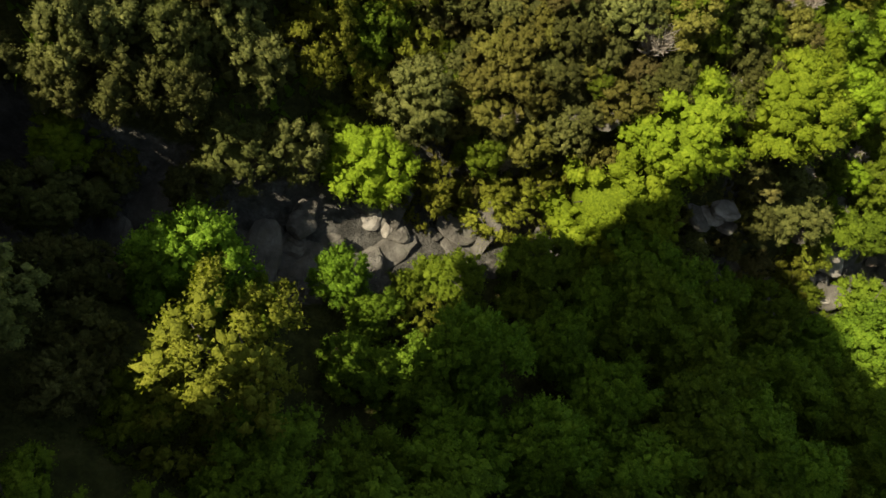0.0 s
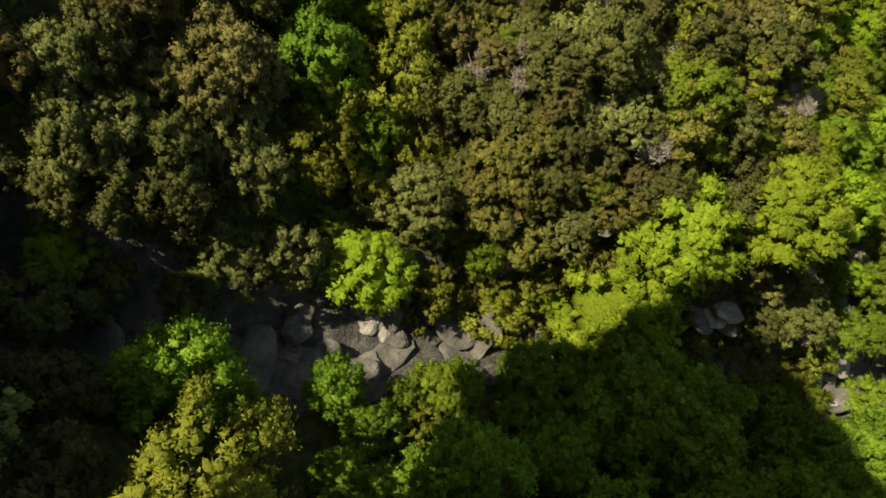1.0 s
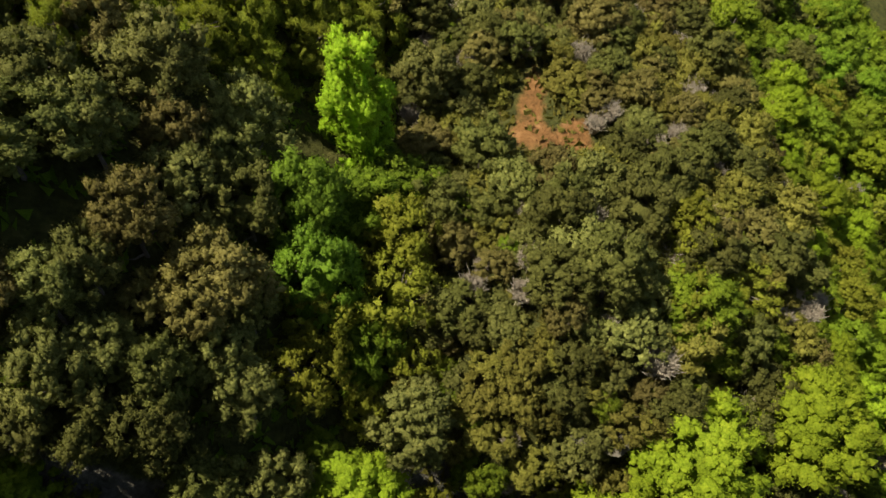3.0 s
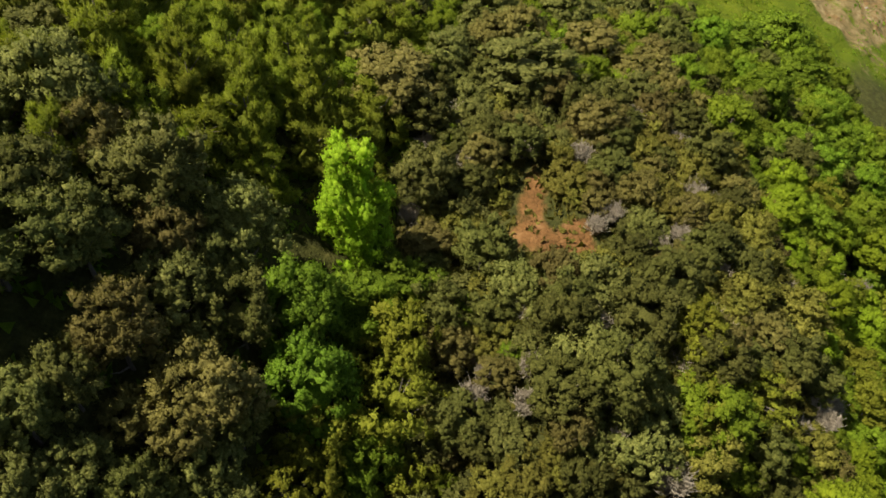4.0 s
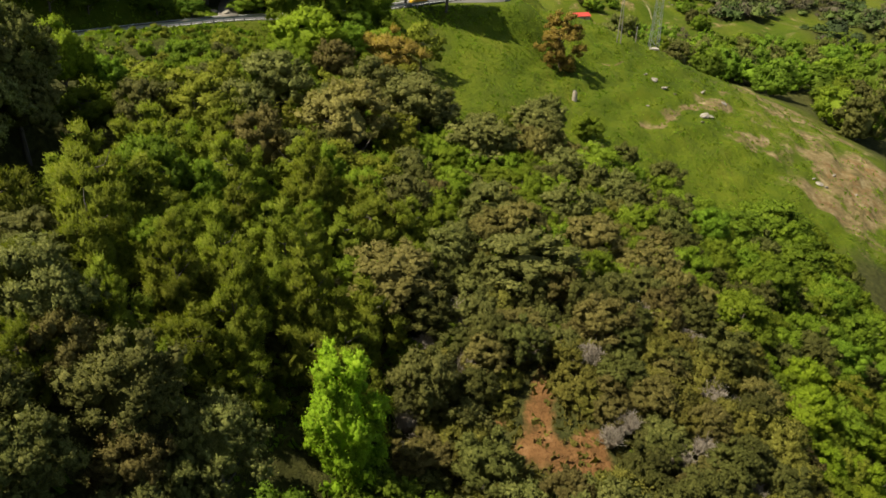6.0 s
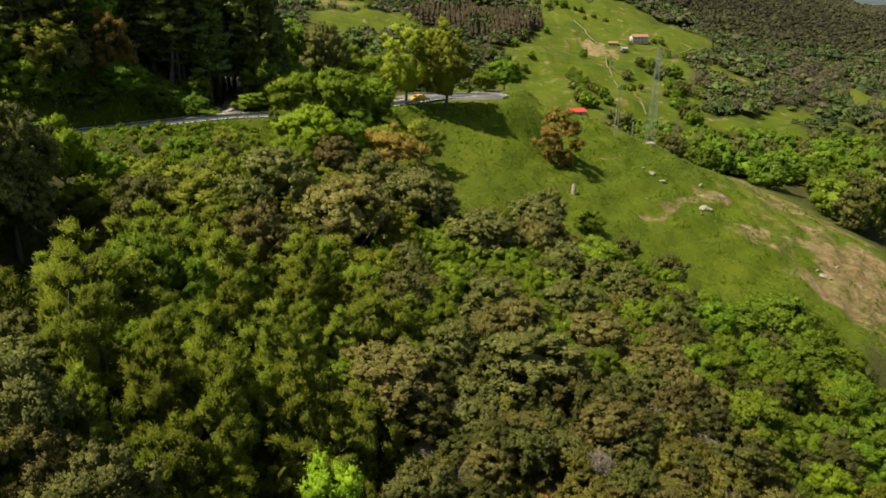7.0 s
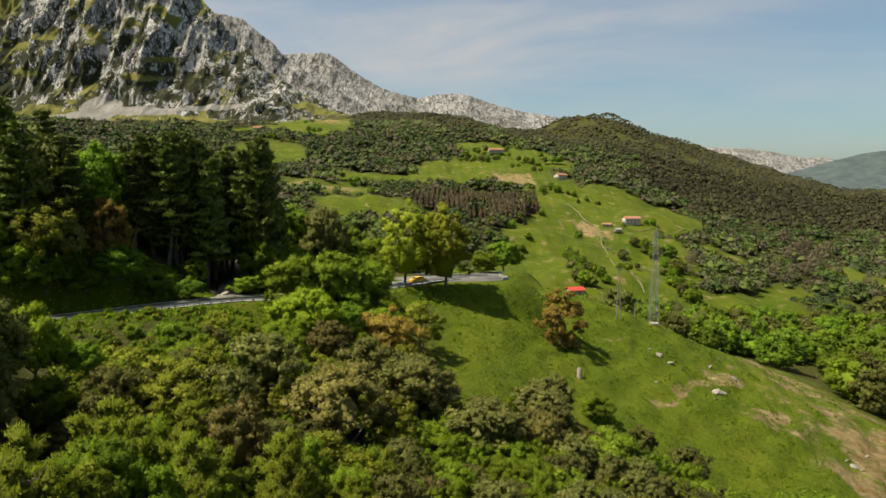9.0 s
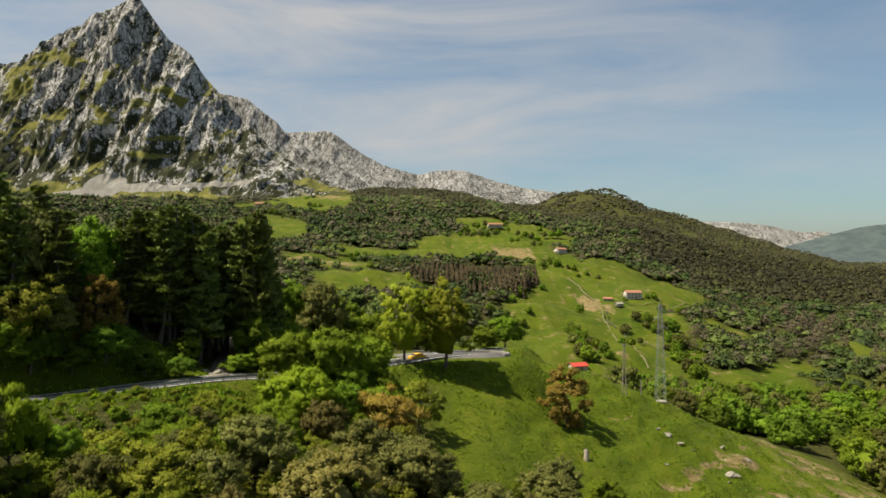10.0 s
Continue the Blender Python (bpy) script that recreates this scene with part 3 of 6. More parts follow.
OCTA_F = np.array([(0, 2, 4), (2, 1, 4), (1, 3, 4), (3, 0, 4), (2, 0, 5), (1, 2, 5), (3, 1, 5), (0, 3, 5)])


def unit(v):
    return v / (np.linalg.norm(v, axis=-1, keepdims=True) + 1e-9)


def clumped_crown(name, seed, material, radius=1.0, tall=1.0, clumps=30, tufts=14, per=5, clump=0.30, leaf=0.045, low=-0.25, rise=0.25, long=1.0, rough=0.22, core=0.67, taper=0.0, puff=0.22, slim=0.8, loose=0.6, fill=0.66):
    """A crown of leafy clumps on an uneven dome, each clump made of small leafy tufts; its base at z = 0.
    rise: how far the tufts turn upward; long: how drawn out they are; puff: their size."""
    rng = np.random.default_rng(seed)
    d = directions(rng, clumps * 5, low)
    keep = [0]
    for i in range(1, len(d)):
        if len(keep) == clumps:
            break
        if min(np.linalg.norm(d[i] - d[j]) for j in keep) > 1.45 / clumps ** 0.5:
            keep.append(i)
    d = d[keep]
    n = len(d)
    r = radius * (1 - clump * 0.75) * (1 + rough * rng.normal(0, 1, n).clip(-1.6, 1.6))
    c = d * r[:, None]
    c[:, 2] = c[:, 2] * tall + radius * tall * 0.55
    if taper:
        top = np.clip(c[:, 2] / (radius * tall * 1.55), 0, 1)
        c[:, :2] *= (1 - taper * top)[:, None]
    size = radius * clump * rng.uniform(0.7, 1.35, n)
    # tufts round each clump
    m = n * tufts
    o = unit(directions(rng, m, -0.5) + 0.55 * np.repeat(d, tufts, 0) + np.array([0, 0, rise]))
    s1 = np.repeat(size, tufts) * rng.uniform(0.55, 1.35, m)
    q = np.repeat(c, tufts, 0) + o * (s1 * 0.76)[:, None] * np.array([1, 1, 0.9])
    hub = np.array([0, 0, radius * tall * 0.45])
    whole = unit((q - hub) / np.array([1, 1, tall]))
    form = 0.55 * o + 0.5 * whole
    b1 = unit(np.cross(o, rng.normal(0, 1, (m, 3))))
    b2 = np.cross(o, b1)
    ball = OCTA_V[None] * rng.uniform(0.7, 1.35, (m, 6, 1)) * (s1 * puff)[:, None, None]
    w = ball[..., :1] * b1[:, None] + ball[..., 1:2] * b2[:, None] + ball[..., 2:] * o[:, None] * (0.85 + 0.35 * long)
    own = unit(w)
    pieces = [((w + q[:, None]).reshape(-1, 3), (OCTA_F[None] + (np.arange(m) * 6)[:, None, None]).reshape(-1, 3))]
    normals = [(own * 0.75 + form[:, None]).reshape(-1, 3)]
    # loose leaves standing out of the tufts
    o2, s2 = np.repeat(o, per, 0), np.repeat(s1, per)
    e = unit(rng.normal(0, 1, (m * per, 3)) + 1.0 * o2)
    at = np.repeat(q, per, 0) + e * (s2 * puff * rng.uniform(0.5, 2.3, m * per) * (0.8 + 0.3 * long))[:, None]
    v, f = leaves(rng, at, o2, leaf * radius, leaf * radius * slim, 0.0, loose)
    face = unit(np.cross(v[f[:, 1]] - v[f[:, 0]], v[f[:, 2]] - v[f[:, 0]]))
    lie = np.repeat(form, per, 0) + 0.5 * e
    back = (face * lie).sum(1) < 0
    f[back] = f[back][:, ::-1]
    face[back] *= -1
    pieces.append((v, f))
    normals.append(np.repeat(lie + 0.8 * face, 3, 0))
    for p, z in zip(c, size):
        pieces.append((ICO_V * z * core * rng.uniform(0.8, 1.1, (12, 1)) * np.array([1, 1, 0.8]) + p, ICO_F))
        normals.append(ICO_V)
    if fill:
        pieces.append((ICO_V * radius * fill * rng.uniform(0.9, 1.1, (12, 1)) * np.array([1 - taper * 0.5, 1 - taper * 0.5, tall]) + hub, ICO_F))
        normals.append(ICO_V)
    v, f = joined(pieces)
    me = mesh_of(name, v, f, material, True)
    me.normals_split_custom_set_from_vertices(unit(np.concatenate(normals)).tolist())
    return me


def pine_crown(name, seed, material, height=24.0, radius=3.4, bare=0.28):
    """Whorls of drooping, needled boughs with gaps between them."""
    rng = np.random.default_rng(seed)
    pieces = []
    z = height * bare
    while z < height * 0.97:
        u = (z / height - bare) / (1 - bare)
        reach = radius * (1.0 - u) ** 0.5 * rng.uniform(0.65, 1.15) + 0.35
        for k in range(rng.integers(5, 8)):
            a = rng.uniform(0, 6.283)
            n = 44
            s = rng.uniform(0.15, 1, n) ** 0.8
            run = np.array([math.cos(a), math.sin(a), 0.0])
            side = np.array([-math.sin(a), math.cos(a), 0.0])
            length = reach * rng.uniform(0.6, 1.1)
            rise = rng.uniform(-0.12, 0.25)
            at = run * (s * length)[:, None] + side * (rng.normal(0, 0.16, n) * length * (0.35 + s * 0.6))[:, None]
            at[:, 2] = z + s * length * rise + rng.normal(0, 0.14, n) + 0.2 * s
            pieces.append(leaves(rng, at, run + np.array([0, 0, 0.5]), 0.95, 0.42, 0.0, 0.6))
            v = ICO_V * np.array([0.42 * length, 0.16 * length, 0.13])
            turned = np.stack([v[:, 0] * run[0] + v[:, 1] * side[0], v[:, 0] * run[1] + v[:, 1] * side[1], v[:, 2]], 1)
            pieces.append((turned + run * 0.55 * length + np.array([0, 0, z + 0.55 * length * rise]), ICO_F))
        z += rng.uniform(0.75, 1.35)
    v, f = joined(pieces)
    return mesh_of(name, v, f, material)


def tube(points, radii, sides=7):
    p, r = np.asarray(points, float), np.asarray(radii, float)
    a = np.arange(sides) * 2 * math.pi / sides
    v = []
    for i in range(len(p)):
        d = p[min(i + 1, len(p) - 1)] - p[max(i - 1, 0)]
        d = d / (np.linalg.norm(d) + 1e-9)
        x = np.cross(d, [0.3, 0.9, 0.1])
        x /= np.linalg.norm(x)
        y = np.cross(d, x)
        v.append(p[i] + r[i] * (np.cos(a)[:, None] * x + np.sin(a)[:, None] * y))
    v = np.concatenate(v)
    f = []
    for i in range(len(p) - 1):
        for k in range(sides):
            q = (k + 1) % sides
            f += [(i * sides + k, i * sides + q, (i + 1) * sides + q), (i * sides + k, (i + 1) * sides + q, (i + 1) * sides + k)]
    return v, np.array(f)


def trunk_mesh(name, seed, height, thick, limbs, spread_out, material=None):
    """A tapered, slightly bent trunk with limbs into the crown."""
    rng = np.random.default_rng(seed)
    n = 6
    bend = np.cumsum(rng.normal(0, 0.02 * height, (n, 2)), axis=0)
    z = np.linspace(-0.6, height, n)
    stem = np.stack([bend[:, 0] - bend[0, 0], bend[:, 1] - bend[0, 1], z], 1)
    pieces = [tube(stem, np.linspace(thick, thick * 0.35, n) * np.r_[1.4, np.ones(n - 1)])]
    for k in range(limbs):
        u = rng.uniform(0.40, 0.92)
        foot = np.array([np.interp(u, np.linspace(0, 1, n), stem[:, j]) for j in range(3)])
        a = rng.uniform(0, 6.283)
        tip = foot + np.array([math.cos(a) * spread_out, math.sin(a) * spread_out, rng.uniform(0.25, 0.8) * spread_out])
        mid = (foot + tip) / 2 + rng.normal(0, 0.08 * spread_out, 3)
        pieces.append(tube([foot, mid, tip], [thick * 0.42, thick * 0.26, thick * 0.08], 5))
    v, f = joined(pieces)
    # each limb grows out of the stem
    first = len(pieces[0][0])
    for k in range(limbs):
        foot = first + k * 15
        near = int(np.argmin(np.linalg.norm(v[:first] - v[foot], axis=1)))
        f = np.r_[f, [(foot, foot + 1, near)]]
    return mesh_of(name, v, f, material or BARK, True)


def twig_mesh(name, seed, height, radius, stems, material):
    """A leafless bush: a fan of thin rising stems with side twigs."""
    rng = np.random.default_rng(seed)
    pieces = []
    for i in range(stems):
        a, q = rng.uniform(0, 6.283), rng.uniform(0, 1) ** 0.5
        out = np.array([math.cos(a), math.sin(a), 0.0]) * radius * q
        tip = out + np.array([0, 0, height * rng.uniform(0.7, 1.0) * (1 - 0.3 * q * q)])
        mid = out * 0.45 + np.array([0, 0, tip[2] * 0.5]) + rng.normal(0, 0.06 * radius, 3)
        pieces.append(tube([out * 0.1, mid, tip], [0.05, 0.035, 0.012], 3))
        for k in range(6):
            s = mid + (tip - mid) * rng.uniform(0, 0.8)
            e = s + rng.normal(0, 0.22 * radius, 3) + np.array([0, 0, 0.25 * radius])
            pieces.append(tube([s, (s + e) / 2 + rng.normal(0, 0.04, 3), e], [0.02, 0.015, 0.008], 3))
    v, f = joined(pieces)
    return mesh_of(name, v, f, material)


class Kind:
    """Several grown forms of one kind of tree, from which single trees are set out."""

    def __init__(self, name, label, category, group, forms):
        self.name, self.label, self.category, self.group, self.forms, self.count = name, label, category, group, forms, 0

    def set_out(self, x, y, size, tall=1.0, rng=random, z=None, label=""):
        trunk, crown, base = self.forms[self.count % len(self.forms)]
        self.count += 1
        root = new(self.name)
        root.empty_display_size = 0.5
        s = size
        root.matrix_world = Matrix.Translation((x, y, ground_z(x, y) if z is None else z)) @ Euler((rng.uniform(-0.06, 0.06), rng.uniform(-0.06, 0.06), rng.uniform(0, 6.283))).to_matrix().to_4x4() @ Matrix.Diagonal((s * rng.uniform(0.9, 1.1), s * rng.uniform(0.9, 1.1), s * tall, 1))
        if trunk:
            part("trunk", trunk, root)
        ob = part("crown", crown, root)
        ob.location.z = base
        return tagged(root, label or self.label, self.category, self.group)


def holm_forms(tag, material, n, seed):
    return [(trunk_mesh(f"trunk_{tag}", seed + i, 1.05, 0.09, 5, 0.6), clumped_crown(f"crown_{tag}", seed + 50 + i, material, tall=0.95, clumps=62, tufts=15, per=13, clump=0.215, leaf=0.038, low=-0.4, rise=0.35, rough=0.17, fill=0.46), 0.55) for i in range(n)]


def broad_forms(tag, material, n, seed, base=0.55, **extra):
    given = dict(radius=1.0, tall=0.95, clumps=60, tufts=15, per=13, clump=0.22, leaf=0.042, fill=0.58, low=-0.5, rise=0.15, long=1.2, rough=0.2)
    given.update(extra)
    return [(trunk_mesh(f"trunk_{tag}", seed + i, 1.15, 0.07, 6, 0.65), clumped_crown(f"crown_{tag}", seed + 50 + i, material, **given), base) for i in range(n)]


def low_forms(tag, materials, seed, sunk, **extra):
    return [(trunk_mesh(f"stem_{tag}", seed + 20 + i, 0.55, 0.05, 4, 0.4), clumped_crown(f"crown_{tag}", seed + i, m, **extra), sunk) for i, m in enumerate(materials)]


def tall_forms(tag, material, n, seed, stem, thick, base, **extra):
    return [(trunk_mesh(f"trunk_{tag}", seed + i, stem, thick, 7, 0.6), clumped_crown(f"crown_{tag}", seed + 10 + i, material, **extra), base) for i in range(n)]


HOLM = Kind("holm_oak", "dark olive holm oak with a dense clumped crown", "tree", "holm oaks of the wood", holm_forms("holm", LEAF_HOLM, 4, 100))
HOLM_GREY = Kind("holm_oak", "grey-green holm oak with a dense rounded crown", "tree", "holm oaks of the wood", holm_forms("holm_grey", LEAF_HOLM_GREY, 3, 120))
HOLM_GOLD = Kind("holm_oak", "holm oak with yellow-brown flowering shoots", "tree", "holm oaks of the wood", holm_forms("holm_gold", LEAF_HOLM_GOLD, 2, 140))
GREEN = Kind("broadleaf_tree", "green broadleaf tree in full spring leaf", "tree", "broadleaf trees of the gorge", broad_forms("green", LEAF_GREEN, 4, 200))
DEEP = Kind("broadleaf_tree", "deep green broadleaf tree with a dense round crown", "tree", "broadleaf trees of the gorge", broad_forms("deep", LEAF_DEEP, 2, 210, rough=0.12))
LIME = Kind("broadleaf_tree", "bright lime-green tree in fresh leaf above the stream", "tree", "bright trees by the stream", broad_forms("lime", LEAF_LIME, 3, 220, clumps=64, tufts=18, per=12, clump=0.22, leaf=0.034, rise=0.3, long=1.8, puff=0.21, slim=0.55, rough=0.13, core=0.8, fill=0.62))
YELLOW = Kind("broadleaf_tree", "yellow-green oak just coming into leaf", "tree", "broadleaf trees of the gorge", broad_forms("yellow", LEAF_YELLOW, 3, 240, clumps=46, tufts=16, per=12, clump=0.21, core=0.4, leaf=0.040, rough=0.28, puff=0.22, fill=0.35))
FRESH = Kind("bush", "fresh green leafy bush on the slope", "bush", "green bushes of the slope", broad_forms("fresh", LEAF_FRESH, 4, 260, base=0.15, clumps=46, tufts=15, per=14, leaf=0.056, slim=0.5, loose=0.45, clump=0.24, rise=0.4, long=1.6, puff=0.22))
THICKET = Kind("hazel_thicket", "light-green thicket of young hazel among the oaks", "bush", "hazel thickets of the slope", broad_forms("thicket", LEAF_FRESH, 3, 270, base=0.12, clumps=48, tufts=15, per=14, leaf=0.060, slim=0.45, loose=0.45, clump=0.23, rise=0.6, long=1.9, puff=0.21))
SCRUB = Kind("scrub_bush", "low olive evergreen scrub on the dry knoll", "bush", "scrub of the knoll", low_forms("scrub", (LEAF_SCRUB, LEAF_HOLM, LEAF_SCRUB, LEAF_SCRUB), 300, -0.15, tall=0.8, clumps=42, tufts=14, per=13, clump=0.235, leaf=0.050, low=-0.2, rise=0.5, rough=0.20, puff=0.20, fill=0.44))
SAPLING = Kind("young_ash", "slender young ash with rising light-green plumes", "tree", "young ashes on the slope", tall_forms("ash", LEAF_ASH, 4, 330, 1.8, 0.05, 0.12, tall=1.3, clumps=64, tufts=14, per=16, fill=0.55, clump=0.20, leaf=0.095, low=-0.7, rise=1.0, long=2.6, rough=0.30, core=0.5, taper=0.35, puff=0.20, slim=0.24, loose=0.40))
TALL_LIME = Kind("broadleaf_tree", "tall bright-green tree rising from the gully", "tree", "broadleaf trees of the gorge", tall_forms("tall", LEAF_TALL, 2, 350, 2.4, 0.08, 0.5, tall=1.9, clumps=76, tufts=18, per=12, clump=0.24, leaf=0.042, low=-0.7, rise=0.1, rough=0.2, core=0.62, taper=0.12))
RUST = Kind("rusty_tree", "copper-brown tree with opening leaves on the meadow", "tree", "trees of the meadow spur", tall_forms("rust", LEAF_RUST, 2, 380, 1.6, 0.07, 0.08, tall=1.3, clumps=90, tufts=15, per=13, clump=0.19, leaf=0.050, low=-0.9, rise=0.2, rough=0.22, core=0.45, fill=0.3, taper=0.15))
HAZEL = Kind("tan_bush", "tan-orange bush just opening its leaves", "bush", "tan bushes", broad_forms("tan", LEAF_TAN, 2, 390, base=0.2, clumps=34, core=0.4, leaf=0.12, slim=0.28, loose=0.35, tall=1.0, low=-0.7, rise=0.6, long=1.8, fill=0.35))
PLANE = Kind("plane_tree", "tall yellow-green plane tree beside the lay-by", "tree", "plane trees at the lay-by", tall_forms("plane", LEAF_PLANE, 2, 400, 1.9, 0.075, 0.5, tall=1.4, clumps=96, tufts=16, per=12, clump=0.19, leaf=0.032, fill=0.55, low=-0.5, rise=0.2, rough=0.20, core=0.5))
PINE = Kind("pine", "tall dark pine beside the road", "tree", "pines above the road", [(trunk_mesh("trunk_pine", 430 + i, 23.4, 0.32, 0, 0), pine_crown("crown_pine", 440 + i, LEAF_PINE, 24.0, 4.3, 0.16 + 0.05 * i), 0.0) for i in range(4)])
BARE = Kind("bare_bush", "leafless grey-brown bush of thin stems", "bush", "bare bushes", [(None, twig_mesh("crown_bare", 460 + i, 1.6, 0.8, 110, TWIG), 0.0) for i in range(2)])
BRAMBLE = Kind("bramble", "low bramble thicket on the road bank", "bramble", "brambles of the bank", low_forms("bramble", (LEAF_FRESH, LEAF_GREEN, LEAF_YELLOW), 480, -0.2, tall=0.7, clumps=14, tufts=11, per=6, clump=0.38, leaf=0.085, low=-0.1, rise=0.6, long=1.4, rough=0.25))


# single trees that stand out: kind, x, y, crown radius, stretch upwards
STREAM_TREES = [
    (LIME, -5.5, 23.5, 3.1, 0.89), (YELLOW, -0.8, 23.5, 2.4, 1.05), (YELLOW, 4.3, 23.2, 2.7, 0.94), (LIME, 13.1, 24.0, 5.1, 1.12), (LIME, 17.9, 26.7, 4.3, 0.92), (LIME, 26.4, 29.5, 4.4, 0.90),
    (LIME, 34.5, 33.1, 3.0, 1.15), (HOLM_GREY, 30.5, 25.6, 3.3, 0.62), (FRESH, 36.3, 25.6, 2.8, 0.66), (GREEN, 41.9, 26.6, 2.6, 0.76), (FRESH, 34.7, 20.5, 1.8, 1.02), (FRESH, 42.5, 19.7, 3.0, 0.82),
    (YELLOW, 34.1, 16.4, 1.4, 1.21), (GREEN, -15.1, 13.8, 3.5, 1.30), (YELLOW, -11.1, 7.7, 3.7, 1.30), (GREEN, -7.0, 14.9, 2.0, 1.30), (GREEN, -4.6, 12.3, 1.7, 1.30), (YELLOW, -1.8, 12.3, 1.6, 1.30),
    (FRESH, -2.7, 15.0, 1.4, 1.30), (GREEN, -5.6, 8.6, 1.9, 1.30), (GREEN, -4.4, 2.4, 2.5, 1.30),
]
SHADE_TREES = [
    (SCRUB, 6.0, 26.9, 1.9, 1.18), (SCRUB, 9.2, 27.3, 2.0, 1.14), (SCRUB, 11.9, 26.7, 1.9, 1.21), (YELLOW, 7.9, 26.0, 2.0, 0.88), (YELLOW, 4.2, 24.1, 2.0, 1.02), (GREEN, 1.7, 9.0, 3.5, 1.28),
    (GREEN, 7.3, 11.5, 2.4, 1.30), (GREEN, 14.9, 13.6, 3.7, 1.30), (GREEN, 18.2, 9.7, 3.8, 1.20), (GREEN, 5.3, 4.1, 3.0, 1.30), (GREEN, 10.2, 7.1, 2.7, 1.30), (GREEN, 26.1, 15.5, 3.2, 1.24),
    (GREEN, 26.4, 9.8, 3.4, 1.17), (GREEN, 31.5, 8.3, 3.5, 1.14), (HOLM_GREY, -16.1, 19.7, 1.7, 1.30), (HOLM_GREY, -21.1, 19.3, 1.9, 1.30), (HOLM_GREY, -23.4, 17.5, 2.1, 1.30), (HOLM_GREY, -20.0, 12.1, 1.8, 1.30),
    (HOLM_GREY, -16.9, 7.8, 1.8, 1.30), (HOLM, -17.2, 5.8, 1.5, 1.30), (HOLM_GREY, -18.8, 12.2, 1.6, 1.30), (HOLM_GREY, -13.8, 21.8, 2.1, 1.30), (HOLM, -10.0, 23.2, 1.9, 1.30), (GREEN, 0.1, 3.7, 2.5, 1.30),
]
GULLY_TREES = [
    (HOLM_GOLD, -13.1, 30.9, 2.7, 1.30), (HOLM_GOLD, -16.3, 29.4, 1.4, 1.30), (HOLM_GOLD, -17.0, 32.4, 2.2, 1.30), (HOLM, -14.4, 34.3, 1.3, 1.30), (DEEP, -9.5, 39.2, 2.9, 1.30), (DEEP, -8.1, 34.9, 2.9, 1.30),
    (YELLOW, -8.5, 31.9, 2.1, 1.30), (YELLOW, -8.5, 28.9, 2.3, 1.30), (GREEN, -5.6, 30.6, 1.7, 1.30), (YELLOW, -2.6, 39.1, 2.7, 1.30), (YELLOW, -2.9, 35.5, 2.8, 1.27), (YELLOW, -1.7, 32.0, 1.4, 1.30),
    (HOLM, -2.2, 27.4, 2.5, 1.22), (FRESH, -8.0, 26.1, 1.2, 1.30), (YELLOW, -5.3, 28.8, 1.4, 1.30), (FRESH, 2.4, 26.0, 1.7, 1.10), (LIME, -22.2, 20.9, 1.7, 1.30), (YELLOW, -20.2, 20.7, 1.3, 1.30),
]
LEFT_HOLM_TREES = [
    (HOLM, -20.2, 27.7, 1.9, 1.30), (HOLM, -18.7, 29.5, 1.7, 1.30), (HOLM, -18.0, 26.1, 1.7, 1.30), (HOLM, -20.1, 24.6, 2.0, 1.30), (HOLM_GREY, -15.8, 25.9, 2.1, 1.30), (HOLM, -11.9, 31.2, 1.8, 1.30),
    (HOLM, -12.8, 28.3, 1.9, 1.30), (HOLM, -11.7, 26.8, 2.0, 1.30), (HOLM_GREY, -18.6, 23.0, 2.0, 1.30), (HOLM_GREY, -16.1, 23.7, 2.2, 1.30), (HOLM, -21.4, 22.5, 1.6, 1.30),
]
KNOLL_TREES = [
    (TALL_LIME, -6.2, 47.2, 2.7, 1.30), (HOLM, -1.3, 54.1, 2.5, 1.30), (HOLM_GOLD, -4.7, 64.7, 3.9, 0.77), (HOLM, 8.1, 70.0, 4.4, 0.62), (HOLM_GOLD, 7.1, 62.5, 1.8, 0.83), (HOLM_GOLD, 14.1, 62.3, 2.6, 0.97),
    (GREEN, 53.2, 112.5, 6.1, 0.62), (GREEN, 51.8, 101.0, 4.8, 0.62), (GREEN, 42.8, 105.6, 4.2, 0.62), (YELLOW, 17.3, 39.1, 2.0, 0.98), (FRESH, 17.5, 35.3, 2.9, 0.77), (FRESH, 18.8, 32.4, 1.6, 1.22),
    (HOLM_GREY, 22.0, 32.2, 1.4, 1.10), (HOLM_GOLD, 8.0, 32.3, 1.3, 1.30), (HOLM_GOLD, -1.4, 49.5, 2.2, 0.70), (SAPLING, -10.2, 57.6, 2.6, 1.30), (SAPLING, -14.3, 51.7, 2.4, 1.30), (SAPLING, -12.7, 49.1, 2.0, 1.10),
    (SAPLING, -17.9, 52.8, 2.3, 1.30), (SAPLING, -20.3, 49.1, 2.0, 1.30), (HOLM_GOLD, -20.8, 43.7, 2.0, 1.30), (FRESH, -17.8, 46.8, 1.8, 1.30), (SAPLING, -16.8, 57.8, 2.3, 1.30), (SAPLING, -22.5, 42.3, 1.8, 1.30),
    (HOLM_GOLD, -16.2, 39.2, 1.9, 1.30), (HOLM, -19.5, 36.1, 2.1, 1.30), (HOLM, -14.3, 39.8, 1.7, 1.30),
]
